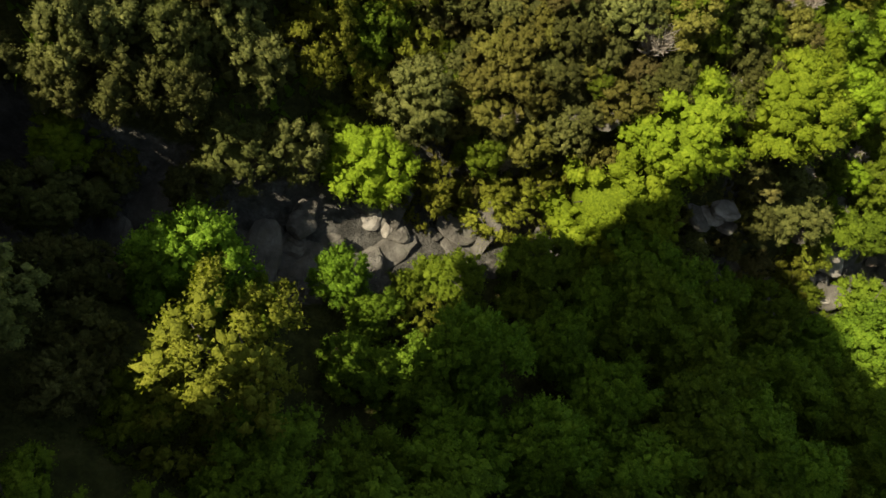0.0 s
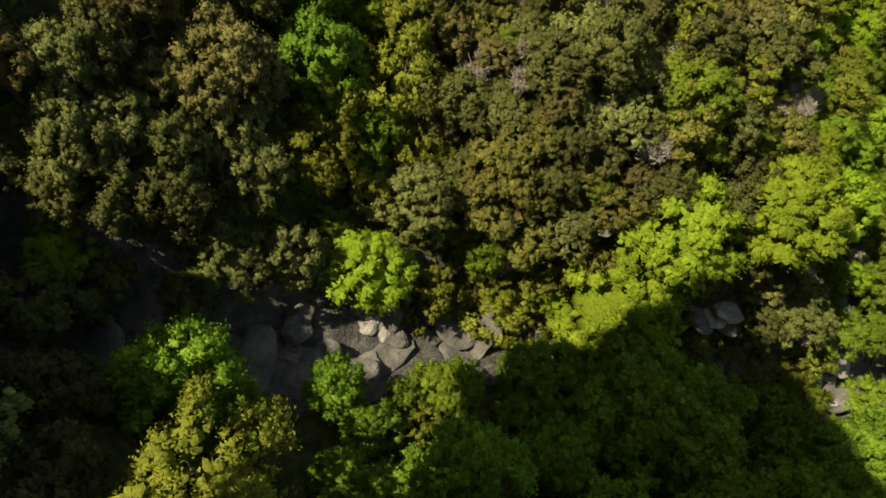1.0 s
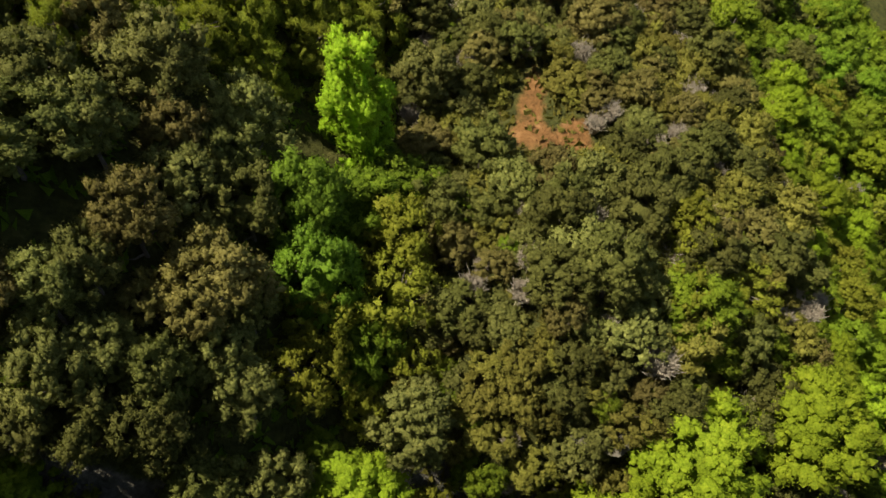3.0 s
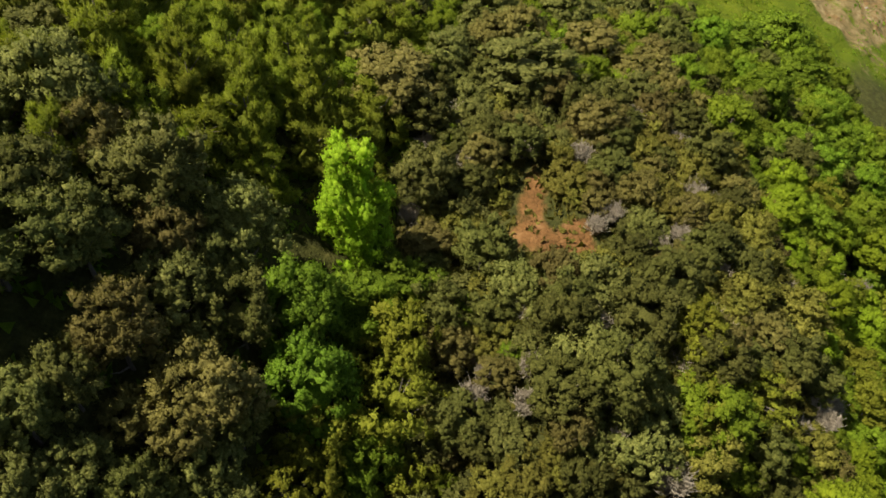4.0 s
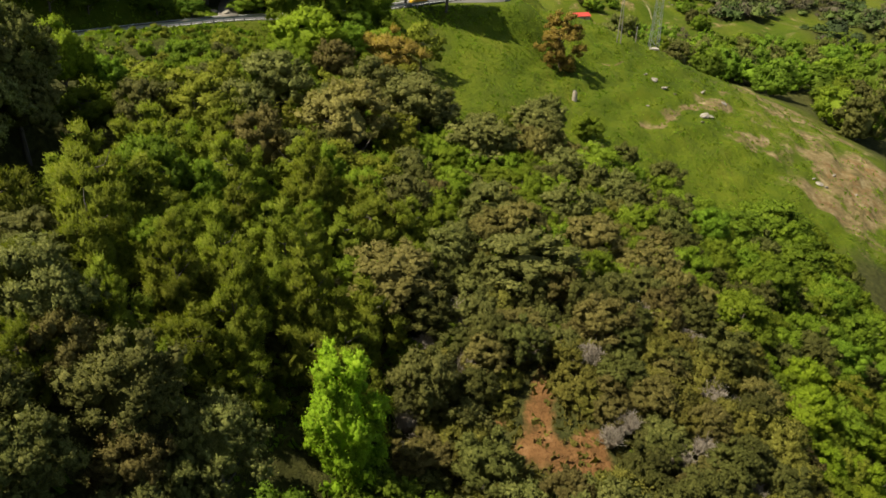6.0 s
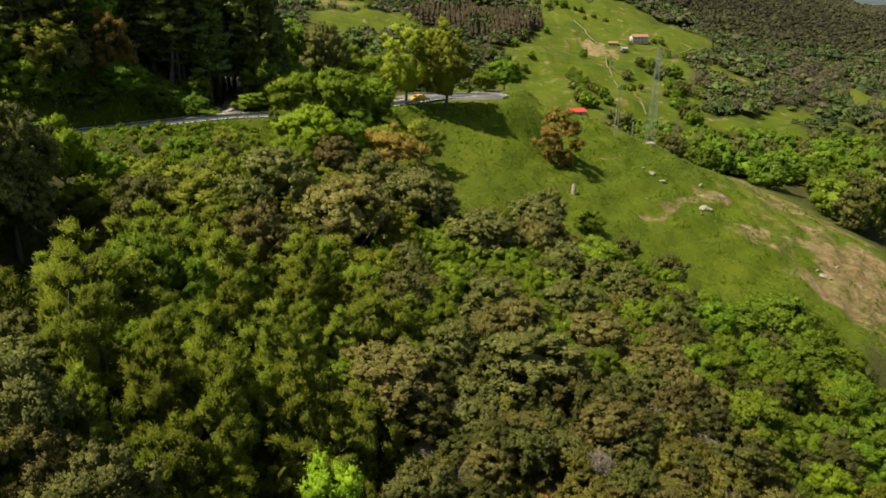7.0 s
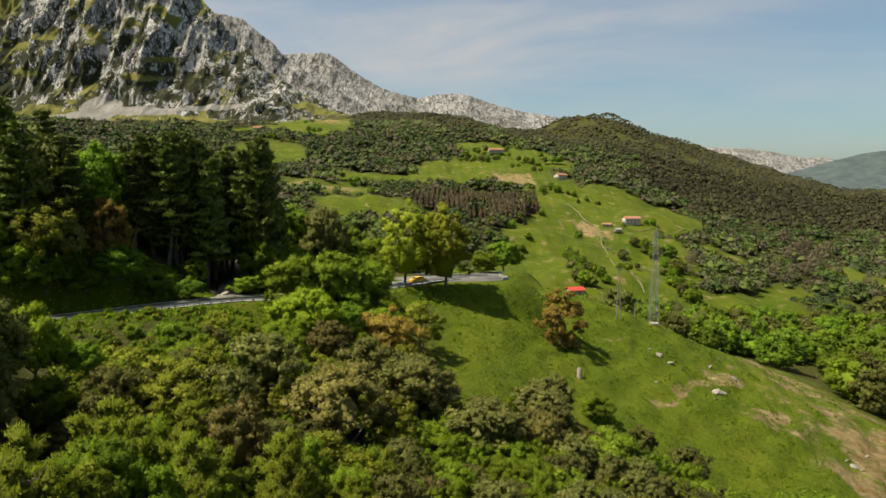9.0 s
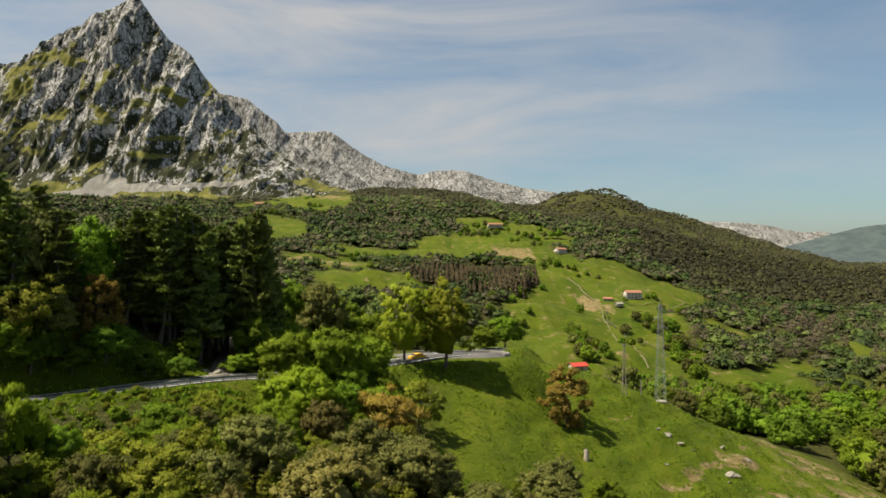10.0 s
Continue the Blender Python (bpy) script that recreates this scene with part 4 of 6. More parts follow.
SLOPE_TREES = [
    (HOLM_GOLD, -11.9, 98.1, 6.0, 0.84), (HOLM, -4.0, 111.3, 5.2, 0.87), (HOLM, -10.3, 113.9, 4.0, 1.00), (HOLM_GOLD, -18.7, 80.0, 3.1, 1.28), (YELLOW, -26.4, 86.7, 4.3, 0.92), (HOLM, -32.0, 84.2, 2.8, 1.24),
    (HOLM, -22.5, 104.5, 4.8, 0.84), (HOLM_GOLD, -17.0, 120.0, 2.9, 1.22), (HOLM, -24.1, 93.1, 3.2, 1.10), (HAZEL, -8.8, 130.1, 5.2, 0.78), (LIME, -21.4, 125.7, 5.5, 0.82), (FRESH, -20.2, 142.6, 5.0, 0.98),
    (FRESH, -26.0, 138.2, 4.5, 0.97), (FRESH, -14.0, 147.7, 4.8, 0.90), (LIME, -41.8, 88.7, 3.2, 1.30), (YELLOW, -31.7, 114.4, 2.7, 1.11), (HOLM, -3.8, 79.0, 2.8, 1.09), (HOLM_GREY, -2.5, 90.0, 1.8, 1.30),
    (FRESH, -8.3, 81.0, 2.5, 1.25), (HOLM, 5.2, 82.0, 3.3, 0.90), (HOLM, 5.9, 104.8, 4.3, 0.81), (HOLM, 14.1, 116.9, 3.8, 0.84), (HOLM_GREY, 35.9, 116.9, 3.4, 0.87), (HOLM_GREY, 30.1, 120.2, 2.5, 1.02),
    (FRESH, 22.4, 106.2, 3.7, 1.01), (HOLM_GREY, 33.2, 102.4, 2.7, 0.92),
]
FLANK_TREES = [
    (HOLM_GOLD, 16.2, 79.7, 3.3, 0.76), (HOLM_GOLD, 21.6, 76.9, 3.2, 0.70), (HOLM, 16.9, 104.3, 3.0, 0.83), (FRESH, -13.2, 82.8, 2.6, 1.30), (GREEN, -24.6, 66.8, 2.9, 1.21), (SAPLING, -23.9, 54.3, 2.9, 1.30),
    (GREEN, -20.4, 67.3, 2.3, 1.30), (SAPLING, -13.1, 61.7, 2.5, 1.30), (SAPLING, -18.9, 54.1, 2.4, 1.30), (SAPLING, -15.2, 55.3, 2.5, 1.30), (SAPLING, -12.1, 67.0, 1.9, 1.30), (FRESH, 14.2, 92.8, 3.2, 0.87),
    (FRESH, 24.1, 90.3, 3.0, 0.92), (FRESH, 1.1, 88.5, 2.5, 1.11), (FRESH, 37.2, 102.0, 2.7, 1.02), (FRESH, -37.1, 84.0, 3.1, 0.98), (FRESH, -26.0, 77.3, 2.7, 1.15), (FRESH, 26.0, 133.4, 2.9, 0.85),
]
BANK_TREES = [
    (DEEP, -53.7, 132.0, 4.0, 0.77), (DEEP, -61.2, 124.6, 3.7, 0.83), (DEEP, -57.0, 127.8, 2.9, 0.76), (DEEP, -48.8, 134.9, 2.7, 0.74), (FRESH, -63.7, 123.2, 3.5, 1.05), (DEEP, -43.7, 137.1, 2.4, 0.74),
    (YELLOW, -62.1, 125.5, 4.7, 0.95), (GREEN, -61.3, 140.1, 5.2, 1.30), (RUST, -55.3, 133.3, 3.3, 1.30), (HOLM, -59.9, 127.4, 3.3, 1.05), (GREEN, -35.8, 181.9, 5.8, 1.12), (HOLM, -31.4, 193.3, 5.4, 1.11),
    (FRESH, -31.9, 159.2, 4.8, 0.77), (FRESH, -35.7, 143.7, 2.7, 0.68),
]
MEADOW_TREES = [
    (PINE, -66.0, 126.0, 0.95, 0.80), (PINE, -66.5, 137.0, 1.0, 0.78), (PINE, -60.5, 131.5, 0.85, 0.72), (PINE, -70.0, 131.0, 1.0, 0.85), (PINE, -63.0, 133.5, 0.9, 0.76),
    # oaks added in and round the hollow to keep it in shade
    (HOLM, -43.0, 66.5, 4.4, 1.3), (HOLM, -41.5, 70.0, 4.2, 1.3), (HOLM, -41.0, 77.0, 4.0, 1.3), (HOLM, -47.0, 70.0, 4.6, 1.3), (HOLM_GREY, -37.0, 74.0, 2.6, 1.0), (HOLM_GREY, -34.5, 69.5, 2.4, 1.0), (HOLM_GREY, -38.0, 69.0, 2.6, 1.0), (HOLM, -44.0, 73.5, 4.6, 1.3), (HOLM_GREY, -42.0, 80.5, 4.0, 1.3), (HOLM, -40.0, 60.5, 3.8, 1.3),
]
KNOLL_EDGE_TREES = [
    (YELLOW, 17.3, 39.8, 2.3, 0.9), (YELLOW, 17.2, 36.0, 2.0, 0.9), (YELLOW, 21.5, 36.7, 2.2, 0.8), (BARE, 16.5, 37.9, 1.5, 1.0), (BARE, 19.4, 42.3, 1.3, 1.1), (BARE, 29.3, 50.2, 1.2, 1.0), (BARE, 29.9, 43.6, 1.3, 1.0), (BARE, 5.9, 37.3, 1.2, 1.0), (BARE, 12.5, 50.9, 1.2, 1.0),
    (FRESH, 53.7, 108.2, 3.6, 1.0), (FRESH, 29.4, 69.9, 3.4, 1.0), (FRESH, 55.4, 115.1, 4.0, 1.0), (FRESH, 40.2, 96.1, 3.0, 1.0), (HOLM, 16.5, 124.4, 3.2, 1.0), (HAZEL, -12.5, 133.5, 3.0, 1.0),
]
SPUR_TREES = [
    (RUST, 25.2, 163.5, 4.5, 1.08), (PLANE, -8.0, 163.0, 4.9, 1.25), (PLANE, 0.2, 164.5, 5.1, 1.28), (HOLM, -27.0, 174.0, 4.6, 1.5), (FRESH, 10.0, 191.0, 3.0, 1.0), (GREEN, 16.0, 199.0, 3.8, 1.0), (BARE, -28.9, 195.3, 4.0, 1.0), (FRESH, -18.3, 189.1, 4.6, 1.0),
]
planted = []


def free_spot(x, y, r, close=0.62):
    return all((x - a) ** 2 + (y - b) ** 2 > (close * (r + s)) ** 2 for a, b, s in planted)


grow = random.Random(7)
for stand in (STREAM_TREES, SHADE_TREES, GULLY_TREES, KNOLL_TREES, SLOPE_TREES, FLANK_TREES, BANK_TREES, LEFT_HOLM_TREES, MEADOW_TREES, KNOLL_EDGE_TREES, SPUR_TREES):
    for kind, x, y, r, stretch in stand:
        kind.set_out(x, y, r, stretch, grow)
        planted.append((x, y, r))

# pines above the road, two ragged rows
for i in range(46):
    u = i / 45
    x, y = -59 + 23 * u + grow.uniform(-2.5, 2.5), 144 + 10 * u + grow.uniform(-2, 12)
    if near_line(np.array([x]), np.array([y]), TRACK_LINE)[0][0] < 2.6 or near_line(np.array([x]), np.array([y]), ROAD_LINE)[0][0] < 5:
        x -= 3
        y += 2.5
    PINE.set_out(x, y, grow.uniform(0.98, 1.08), (grow.uniform(75.5, 80.0) - ground_z(x, y)) / 25.5, grow)
    planted.append((x, y, 2.2))


# tall dark trees closing the bank above the road
for x, y, r in ((-84, 128, 1.0), (-78, 134, 0.95), (-90, 138, 1.1), (-72, 140, 0.9), (-82, 146, 1.1), (-96, 134, 1.05), (-70, 152, 1.0)):
    PINE.set_out(x, y, r, max(0.45, (79.0 - ground_z(x, y)) / 25.0), grow)
    planted.append((x, y, 2.5))
for x, y, r in ((-74, 128, 5.5), (-67, 134, 4.6), (-86, 140, 6.0), (-76, 146, 5.4)):
    HOLM.set_out(x, y, r, 1.5, grow)
    planted.append((x, y, r))


def cover(x, y):
    """What grows at a place: (kind, smallest and largest crown radius) or None."""
    ds = y - float(stream_y(x))
    if -(4.0 if x < 24 else 2.4) < ds < (4.0 if x < 1 else 1.8) and -40 < x < 60:
        return None
    if in_patch(np.array([x]), np.array([y]), [(a, b - 0.8, c + 1.1, e + 1.4, g) for a, b, c, e, g in SOIL_PATCHES])[0] > 0.2 or in_patch(np.array([x]), np.array([y]), SCAR_PATCHES)[0] > 0.4:
        return None
    road = near_line(np.array([x]), np.array([y]), ROAD_LINE)[0][0]
    if road < 6.5 or near_line(np.array([x]), np.array([y]), TRACK_LINE)[0][0] < 3.5:
        return None
    if math.hypot((x - 2) / 19, (y - 177) / 12) < 1:
        return None
    if -9.5 < x < 0 and 137 < y < 175:
        return None
    if math.hypot(x + 36.5, y - 73.5) < 7.2 or math.hypot((x + 10.5) / 4, (y - 46.5) / 5) < 1 or math.hypot(x - 23.5, y - 24.6) < 2.6 or math.hypot(x - 38, y - 22.6) < 3.0:
        return None
    if open_ground(np.array([x]), np.array([y]))[0] > 0.45:
        return None
    k = grow.random()
    if road < 14 and -72 < x < -27 and y < np.interp(x, ROAD_LINE[:, 0], ROAD_LINE[:, 1]):
        return BRAMBLE, 0.4, 0.8
    if -64 < x < -27 and 98 < y < 141 and road < 24:
        return BRAMBLE, 0.7, 1.7
    if ds < 0:
        if x < -17:
            return (HOLM_GREY, 2.4, 3.4) if k < 0.7 else (HOLM, 2.4, 3.4)
        return (GREEN, 2.6, 4.2) if k < 0.85 else (FRESH, 1.6, 2.6)
    if y < 47 and x < -9.5 + 0.04 * (y - 30):
        return (HOLM, 2.3, 3.6) if k < 0.52 else (HOLM_GREY, 2.3, 3.4) if k < 0.86 else (HOLM_GOLD, 2.2, 3.2)
    if y < 47 and x < -3.0:
        return (GREEN, 2.2, 3.0) if k < 0.5 else (YELLOW, 2.2, 3.0)
    if x < 30 - 0.08 * max(0, y - 60) and y < 70 and x >= -3.0:
        return (BARE, 0.8, 1.6) if k < 0.11 else (SCRUB, 1.0, 2.9) if k < 0.66 else (HOLM_GREY, 1.3, 2.4) if k < 0.86 else (HOLM_GOLD, 1.0, 1.9) if k < 0.95 else (FRESH, 0.8, 1.4)
    if x >= 27 and y < 66:
        return (LIME, 1.4, 2.6) if k < 0.34 else (FRESH, 1.4, 2.6) if k < 0.74 else (YELLOW, 1.4, 2.4) if k < 0.9 else (BARE, 0.9, 1.5)
    if x >= 27 and y < 120:
        return (FRESH, 1.6, 2.9) if k < 0.72 else (GREEN, 2.0, 3.2) if k < 0.86 else (HOLM_GREY, 1.6, 2.6)
    if y < 84 and x < -3:
        return (SAPLING, 2.0, 3.5) if k < 0.62 else (THICKET, 1.8, 2.6) if k < 0.86 else (HOLM, 2.2, 3.0)
    if y < 122 and x >= -3:
        return (HOLM, 1.8, 2.8) if k < 0.24 else (THICKET, 1.6, 2.6) if k < 0.80 else (HOLM_GOLD, 1.8, 2.6) if k < 0.9 else (SCRUB, 1.4, 2.2)
    if y < 128 and x < -3 and x > -34:
        return (HOLM, 2.2, 3.4) if k < 0.22 else (THICKET, 2.0, 3.0) if k < 0.66 else (HOLM_GREY, 2.2, 3.2) if k < 0.80 else (YELLOW, 2.2, 3.2)
    if y < 128 and x <= -34 and road > 8:
        return (BRAMBLE, 1.2, 2.2) if k < 0.6 else (GREEN, 2.2, 3.4)
    if y < 205 and x < -4:
        if road < 16 and x > -36:
            return (FRESH, 2.0, 3.4) if k < 0.85 else (GREEN, 2.4, 3.8)
        return (GREEN, 3.0, 4.8) if k < 0.5 else (FRESH, 2.2, 3.6) if k < 0.75 else (YELLOW, 2.6, 4.0)
    return None


def plant(x0, x1, y0, y1, tries):
    for _ in range(tries):
        x, y = grow.uniform(x0, x1), grow.uniform(y0, y1)
        c = cover(x, y)
        if c is None:
            continue
        r = grow.uniform(c[1], c[2])
        if free_spot(x, y, r, 0.46 if -3 < x < 30 and 24 < y < 70 else 0.66 if c[0] in (HOLM, HOLM_GREY) else 0.60) and c[0].count < 280:
            c[0].set_out(x, y, r, grow.uniform(0.85, 1.2), grow)
            planted.append((x, y, r))


plant(-34, -3, 22, 47, 1300)
plant(-3, 36, 22, 72, 4200)
plant(2, 30, 24.5, 30, 900)
plant(-34, 48, -6, 20, 900)
plant(27, 66, 20, 122, 1500)
plant(-40, -3, 47, 128, 2600)
plant(-3, 34, 64, 124, 1500)
plant(-92, -4, 92, 206, 1900)
# oaks added out of view, left and behind, only for the shadow they cast
for _ in range(120):
    x, y = grow.uniform(-84, 12), grow.uniform(-30, 62)
    if (x < -46 or y < -8) and free_spot(x, y, 4.0):
        HOLM.set_out(x, y, grow.uniform(3.4, 4.6), 1.1, grow)
        planted.append((x, y, 4.0))


# ---- woods in the distance, one sheet of crowns for each stretch ----
OCT_V = np.array([(1, 0, 0), (0.31, 0.95, 0), (-0.81, 0.59, 0), (-0.81, -0.59, 0), (0.31, -0.95, 0),
                  (0.55, 0.40, 0.62), (-0.21, 0.65, 0.62), (-0.68, 0, 0.62), (-0.21, -0.65, 0.62), (0.55, -0.40, 0.62), (0, 0, 0.95), (0, 0, -0.6)])
OCT_F = np.array([(0, 1, 5), (1, 6, 5), (1, 2, 6), (2, 7, 6), (2, 3, 7), (3, 8, 7), (3, 4, 8), (4, 9, 8), (4, 0, 9), (0, 5, 9),
                  (5, 6, 10), (6, 7, 10), (7, 8, 10), (8, 9, 10), (9, 5, 10)])


def wood_sheet(name, label, xs, ys, rs, seed, material, sprays, lumps=3, grain=0.42):
    """Uneven crowns over the ground at many places, each a lumpy dome with leafy sprays on it."""
    rng = np.random.default_rng(seed)
    n = len(xs)
    rs = rs * (1.0 + 0.35 * waves(xs, ys, 55, seed + 1, 2)).clip(0.6, 1.3)
    zs = height(xs, ys)
    turn = rng.uniform(0, 6.283, n)
    pieces = []
    for k in range(lumps):
        off = rng.normal(0, 0.42, (n, 3)) * rs[:, None] if k else np.zeros((n, 3))
        size = rs * (0.74 if k == 0 else 0.5) * rng.uniform(0.85, 1.15, n)
        jitter = rng.uniform(0.78, 1.22, (n, 12, 1))
        v = OCT_V[None] * jitter * size[:, None, None]
        c, s = np.cos(turn + k)[:, None], np.sin(turn + k)[:, None]
        w = np.stack([v[..., 0] * c - v[..., 1] * s, v[..., 0] * s + v[..., 1] * c, v[..., 2] * 0.85], -1)
        w += np.stack([xs + off[:, 0], ys + off[:, 1], zs + rs * 0.45 + 0.5 * np.abs(off[:, 2])], 1)[:, None, :]
        f = OCT_F[None] + (np.arange(n) * 12)[:, None, None]
        pieces.append((w.reshape(-1, 3), f.reshape(-1, 3)))
    if sprays:
        o = directions(rng, n * sprays, -0.2)
        home = np.repeat(np.stack([xs, ys, zs + rs * 0.48], 1), sprays, 0)
        r = np.repeat(rs, sprays)
        at = home + o * (r * rng.uniform(0.66, 1.15, n * sprays))[:, None] * np.array([1.05, 1.05, 0.9])
        v, f = leaves(rng, at, o, 1.0, 0.9, 0.0, 0.5)
        mid = np.repeat(at, 3, 0)
        v = mid + (v - mid) * np.repeat(r * grain, 3)[:, None]
        pieces.append((v, f))
    v, f = joined(pieces)
    me = mesh_of(name, v, f, material, True)
    own = rng.uniform(0, 1, n)
    set_values(me, "tree", np.r_[np.tile(np.repeat(own, 12), lumps), np.repeat(own, 3 * sprays)])
    return tagged(new(name, me), label, "wood", kind="stuff")


def scattered(seed, x0, x1, y0, y1, gap, fov=0.72, clear=0.4, hedges=0.0):
    """Uneven places over a stretch of country, leaving the fields open but for hedges and single trees."""
    rng = np.random.default_rng(seed)
    nx, ny = int((x1 - x0) / gap), int((y1 - y0) / gap)
    X, Y = np.meshgrid(x0 + (np.arange(nx) + 0.5) * gap, y0 + (np.arange(ny) + 0.5) * gap)
    x, y = X.ravel() + rng.uniform(-0.5, 0.5, nx * ny) * gap, Y.ravel() + rng.uniform(-0.5, 0.5, nx * ny) * gap
    seen = (np.abs(x) < (y - 22) * fov + 15) & (rng.uniform(0, 1, len(x)) < 0.92)
    bare = open_ground(x, y)
    thin = rng.uniform(0, 1, len(x)) < hedges
    ok = seen & ((bare < clear) | (thin & (np.abs(bare - 0.7) < 0.28)))
    return x[ok], y[ok], rng


x, y, rng = scattered(31, -330, 330, 206, 470, 6.4, hedges=0.015)
ok = ~((np.abs(x - 30) < 45) & (y < 226)) & ~((x > -45) & (x < 60) & (y < 245) & (y > 190) & (x > -10))
ok &= ~((x > 55) & (x < 235) & (y < 392)) & ~((x > 55) & (x < 150) & (y < 420))
x, y = x[ok], y[ok]
wood_sheet("valley_wood", "mixed green wood on the valley floor behind the spur", x, y, 2.2 + 3.8 * rng.uniform(0, 1, len(x)) ** 1.6, 32, LEAF_FAR, 150, 4, 0.22)
x, y, rng = scattered(33, -520, 520, 470, 700, 6.6, hedges=0.02)
wood_sheet("hedgerow_wood", "mixed woods and hedges between the far pastures", x, y, 2.0 + 3.8 * rng.uniform(0, 1, len(x)) ** 1.6, 34, LEAF_FAR, 80, 4, 0.26)
x, y, rng = scattered(35, -720, 800, 700, 1180, 5.6, hedges=0.02)
dark = (x > 230 + 0.1 * (y - 700) + 30 * waves(x, y, 120, 4, 2))
wood_sheet("hillside_wood", "green woods on the slopes below the mountain", x[~dark], y[~dark], (2.5 + 3.2 * rng.uniform(0, 1, len(x)) ** 1.6)[~dark] * 1.15, 36, LEAF_FAR, 26, 3, 0.34)
wood_sheet("dark_hillside_wood", "dark olive woods of the right-hand slope", x[dark], y[dark], rng.uniform(3.8, 6.0, len(x))[dark], 37, LEAF_DARK_HILL, 14, 2, 0.34)
x, y, rng = scattered(38, -1000, 1100, 1180, 1640, 7.6)
ok = (x > -190) | (y < 1335)
x, y = x[ok], y[ok]
dark = (x > 40 + 120 * waves(x, y, 300, 3, 3)) | (np.hypot((x + 420) / 190, (y - 1250) / 110) < 1) | ((np.hypot((x + 85) / 120, (y - 1370) / 110) < 1) & (np.hypot((x + 9) / 16, (y - 1300) / 60) > 1))
wood_sheet("upper_wood", "woods below the cliffs", x[~dark], y[~dark], rng.uniform(3.0, 5.6, len(x))[~dark], 39, LEAF_FAR, 0, 1)
wood_sheet("hilltop_wood", "dark woods covering the round hill", x[dark], y[dark], rng.uniform(3.8, 5.4, len(x))[dark], 40, LEAF_DARK_HILL, 0, 1)
x, y, rng = scattered(41, 500, 2300, 1640, 2900, 17.0)
wood_sheet("distant_wood", "far woods of the side valley", x, y, rng.uniform(6.0, 11.0, len(x)), 42, LEAF_DARK_HILL, 0, 1)


def plantation(name, label, x0, x1, y0, y1, gap, seed, material):
    """Rows of narrow pointed conifers."""
    rng = np.random.default_rng(seed)
    X, Y = np.meshgrid(np.arange(x0, x1, gap), np.arange(y0, y1, gap))
    x, y = X.ravel() + rng.uniform(-1, 1, X.size), Y.ravel() + rng.uniform(-1, 1, X.size)
    mid = np.hypot((x - (x0 + x1) / 2) / (x1 - x0) * 2, (y - (y0 + y1) / 2) / (y1 - y0) * 2)
    ok = mid < 1.0 + 0.15 * waves(x, y, 30, seed, 2)
    x, y = x[ok], y[ok]
    n, z = len(x), height(x, y)
    tall = rng.uniform(9, 12.5, n)
    pieces = []
    a = np.arange(6) * math.pi / 3
    for k in range(3):
        foot, top, r = tall * (0.10 + 0.26 * k), tall * (0.55 + 0.225 * k), 2.3 * (1 - 0.27 * k)
        ring = np.stack([np.cos(a), np.sin(a), np.zeros(6)], 1)[None] * (r * rng.uniform(0.75, 1.25, (n, 6, 1)))
        v = np.concatenate([ring, np.zeros((n, 1, 3))], 1)
        v[:, :6, 2] = foot[:, None]
        v[:, 6, 2] = top
        v += np.stack([x, y, z], 1)[:, None]
        f = np.stack([np.arange(6), (np.arange(6) + 1) % 6, np.full(6, 6)], 1)[None] + (np.arange(n) * 7)[:, None, None]
        pieces.append((v.reshape(-1, 3), f.reshape(-1, 3)))
    v, f = joined(pieces)
    return tagged(new(name, mesh_of(name, v, f, material)), label, "wood", kind="stuff")


def larch_material():
    m = Nodes("needle_larch_brown")
    tone = m.math("ADD", m.math("MULTIPLY", m.noise(0.05, 4.0), 0.6), m.math("MULTIPLY", m.island(), 0.4))
    return m.surface(m.ramp(tone, [(0.3, (0.030, 0.025, 0.013)), (0.55, (0.050, 0.039, 0.020)), (0.8, (0.076, 0.058, 0.030))]), 0.85, normal=m.bump(m.noise(1.2, 5.0, 0.7), 0.9, 0.8), specular=0.1)


plantation("larch_plantation", "brown larch plantation in rows between the pastures", -26, 80, 548, 672, 4.2, 61, larch_material())

HEDGE_TREE = Kind("hedge_tree", "round tree standing in the valley pasture", "tree", "pasture trees", [(trunk_mesh("trunk_hedge", 600 + i, 1.1, 0.07, 4, 0.5), clumped_crown("crown_hedge", 610 + i, m, clumps=44, tufts=10, per=8, clump=0.24, leaf=0.055, low=-0.55, rough=0.16), 0.22) for i, m in enumerate((LEAF_GREEN, LEAF_HOLM, LEAF_DEEP, LEAF_GREEN, LEAF_HOLM_GREY, LEAF_FRESH, LEAF_DEEP))])
PASTURE_TREES = [
    (104, 548, 3.6), (126, 500, 4.0), (88, 470, 2.4), (90, 462, 2.8), (92, 452, 3.0), (94, 444, 3.2), (96, 434, 3.4), (97, 425, 3.0), (74, 596, 2.4), (82, 592, 3.0),
    (146, 470, 3.0), (142, 462, 2.2), (152, 600, 2.6), (175, 615, 2.4), (182, 618, 3.0), (176, 580, 3.4), (170, 560, 3.8), (180, 548, 3.4), (128, 470, 2.0),
]
FAR_PASTURE_TREES = [
    (60, 505, 2.6), (54, 490, 3.2), (-58, 575, 3.0), (150, 690, 2.6), (98, 700, 3.2), (102, 879, 4.2), (108, 872, 3.4), (52, 763, 3.6), (79, 816, 3.0), (86, 818, 2.6), (46, 880, 3.4), (54, 876, 3.0), (31, 938, 4.2), (104, 813, 3.6), (112, 816, 3.0), (146, 888, 4.4), (124, 905, 3.6), (60, 1010, 4.0),
]
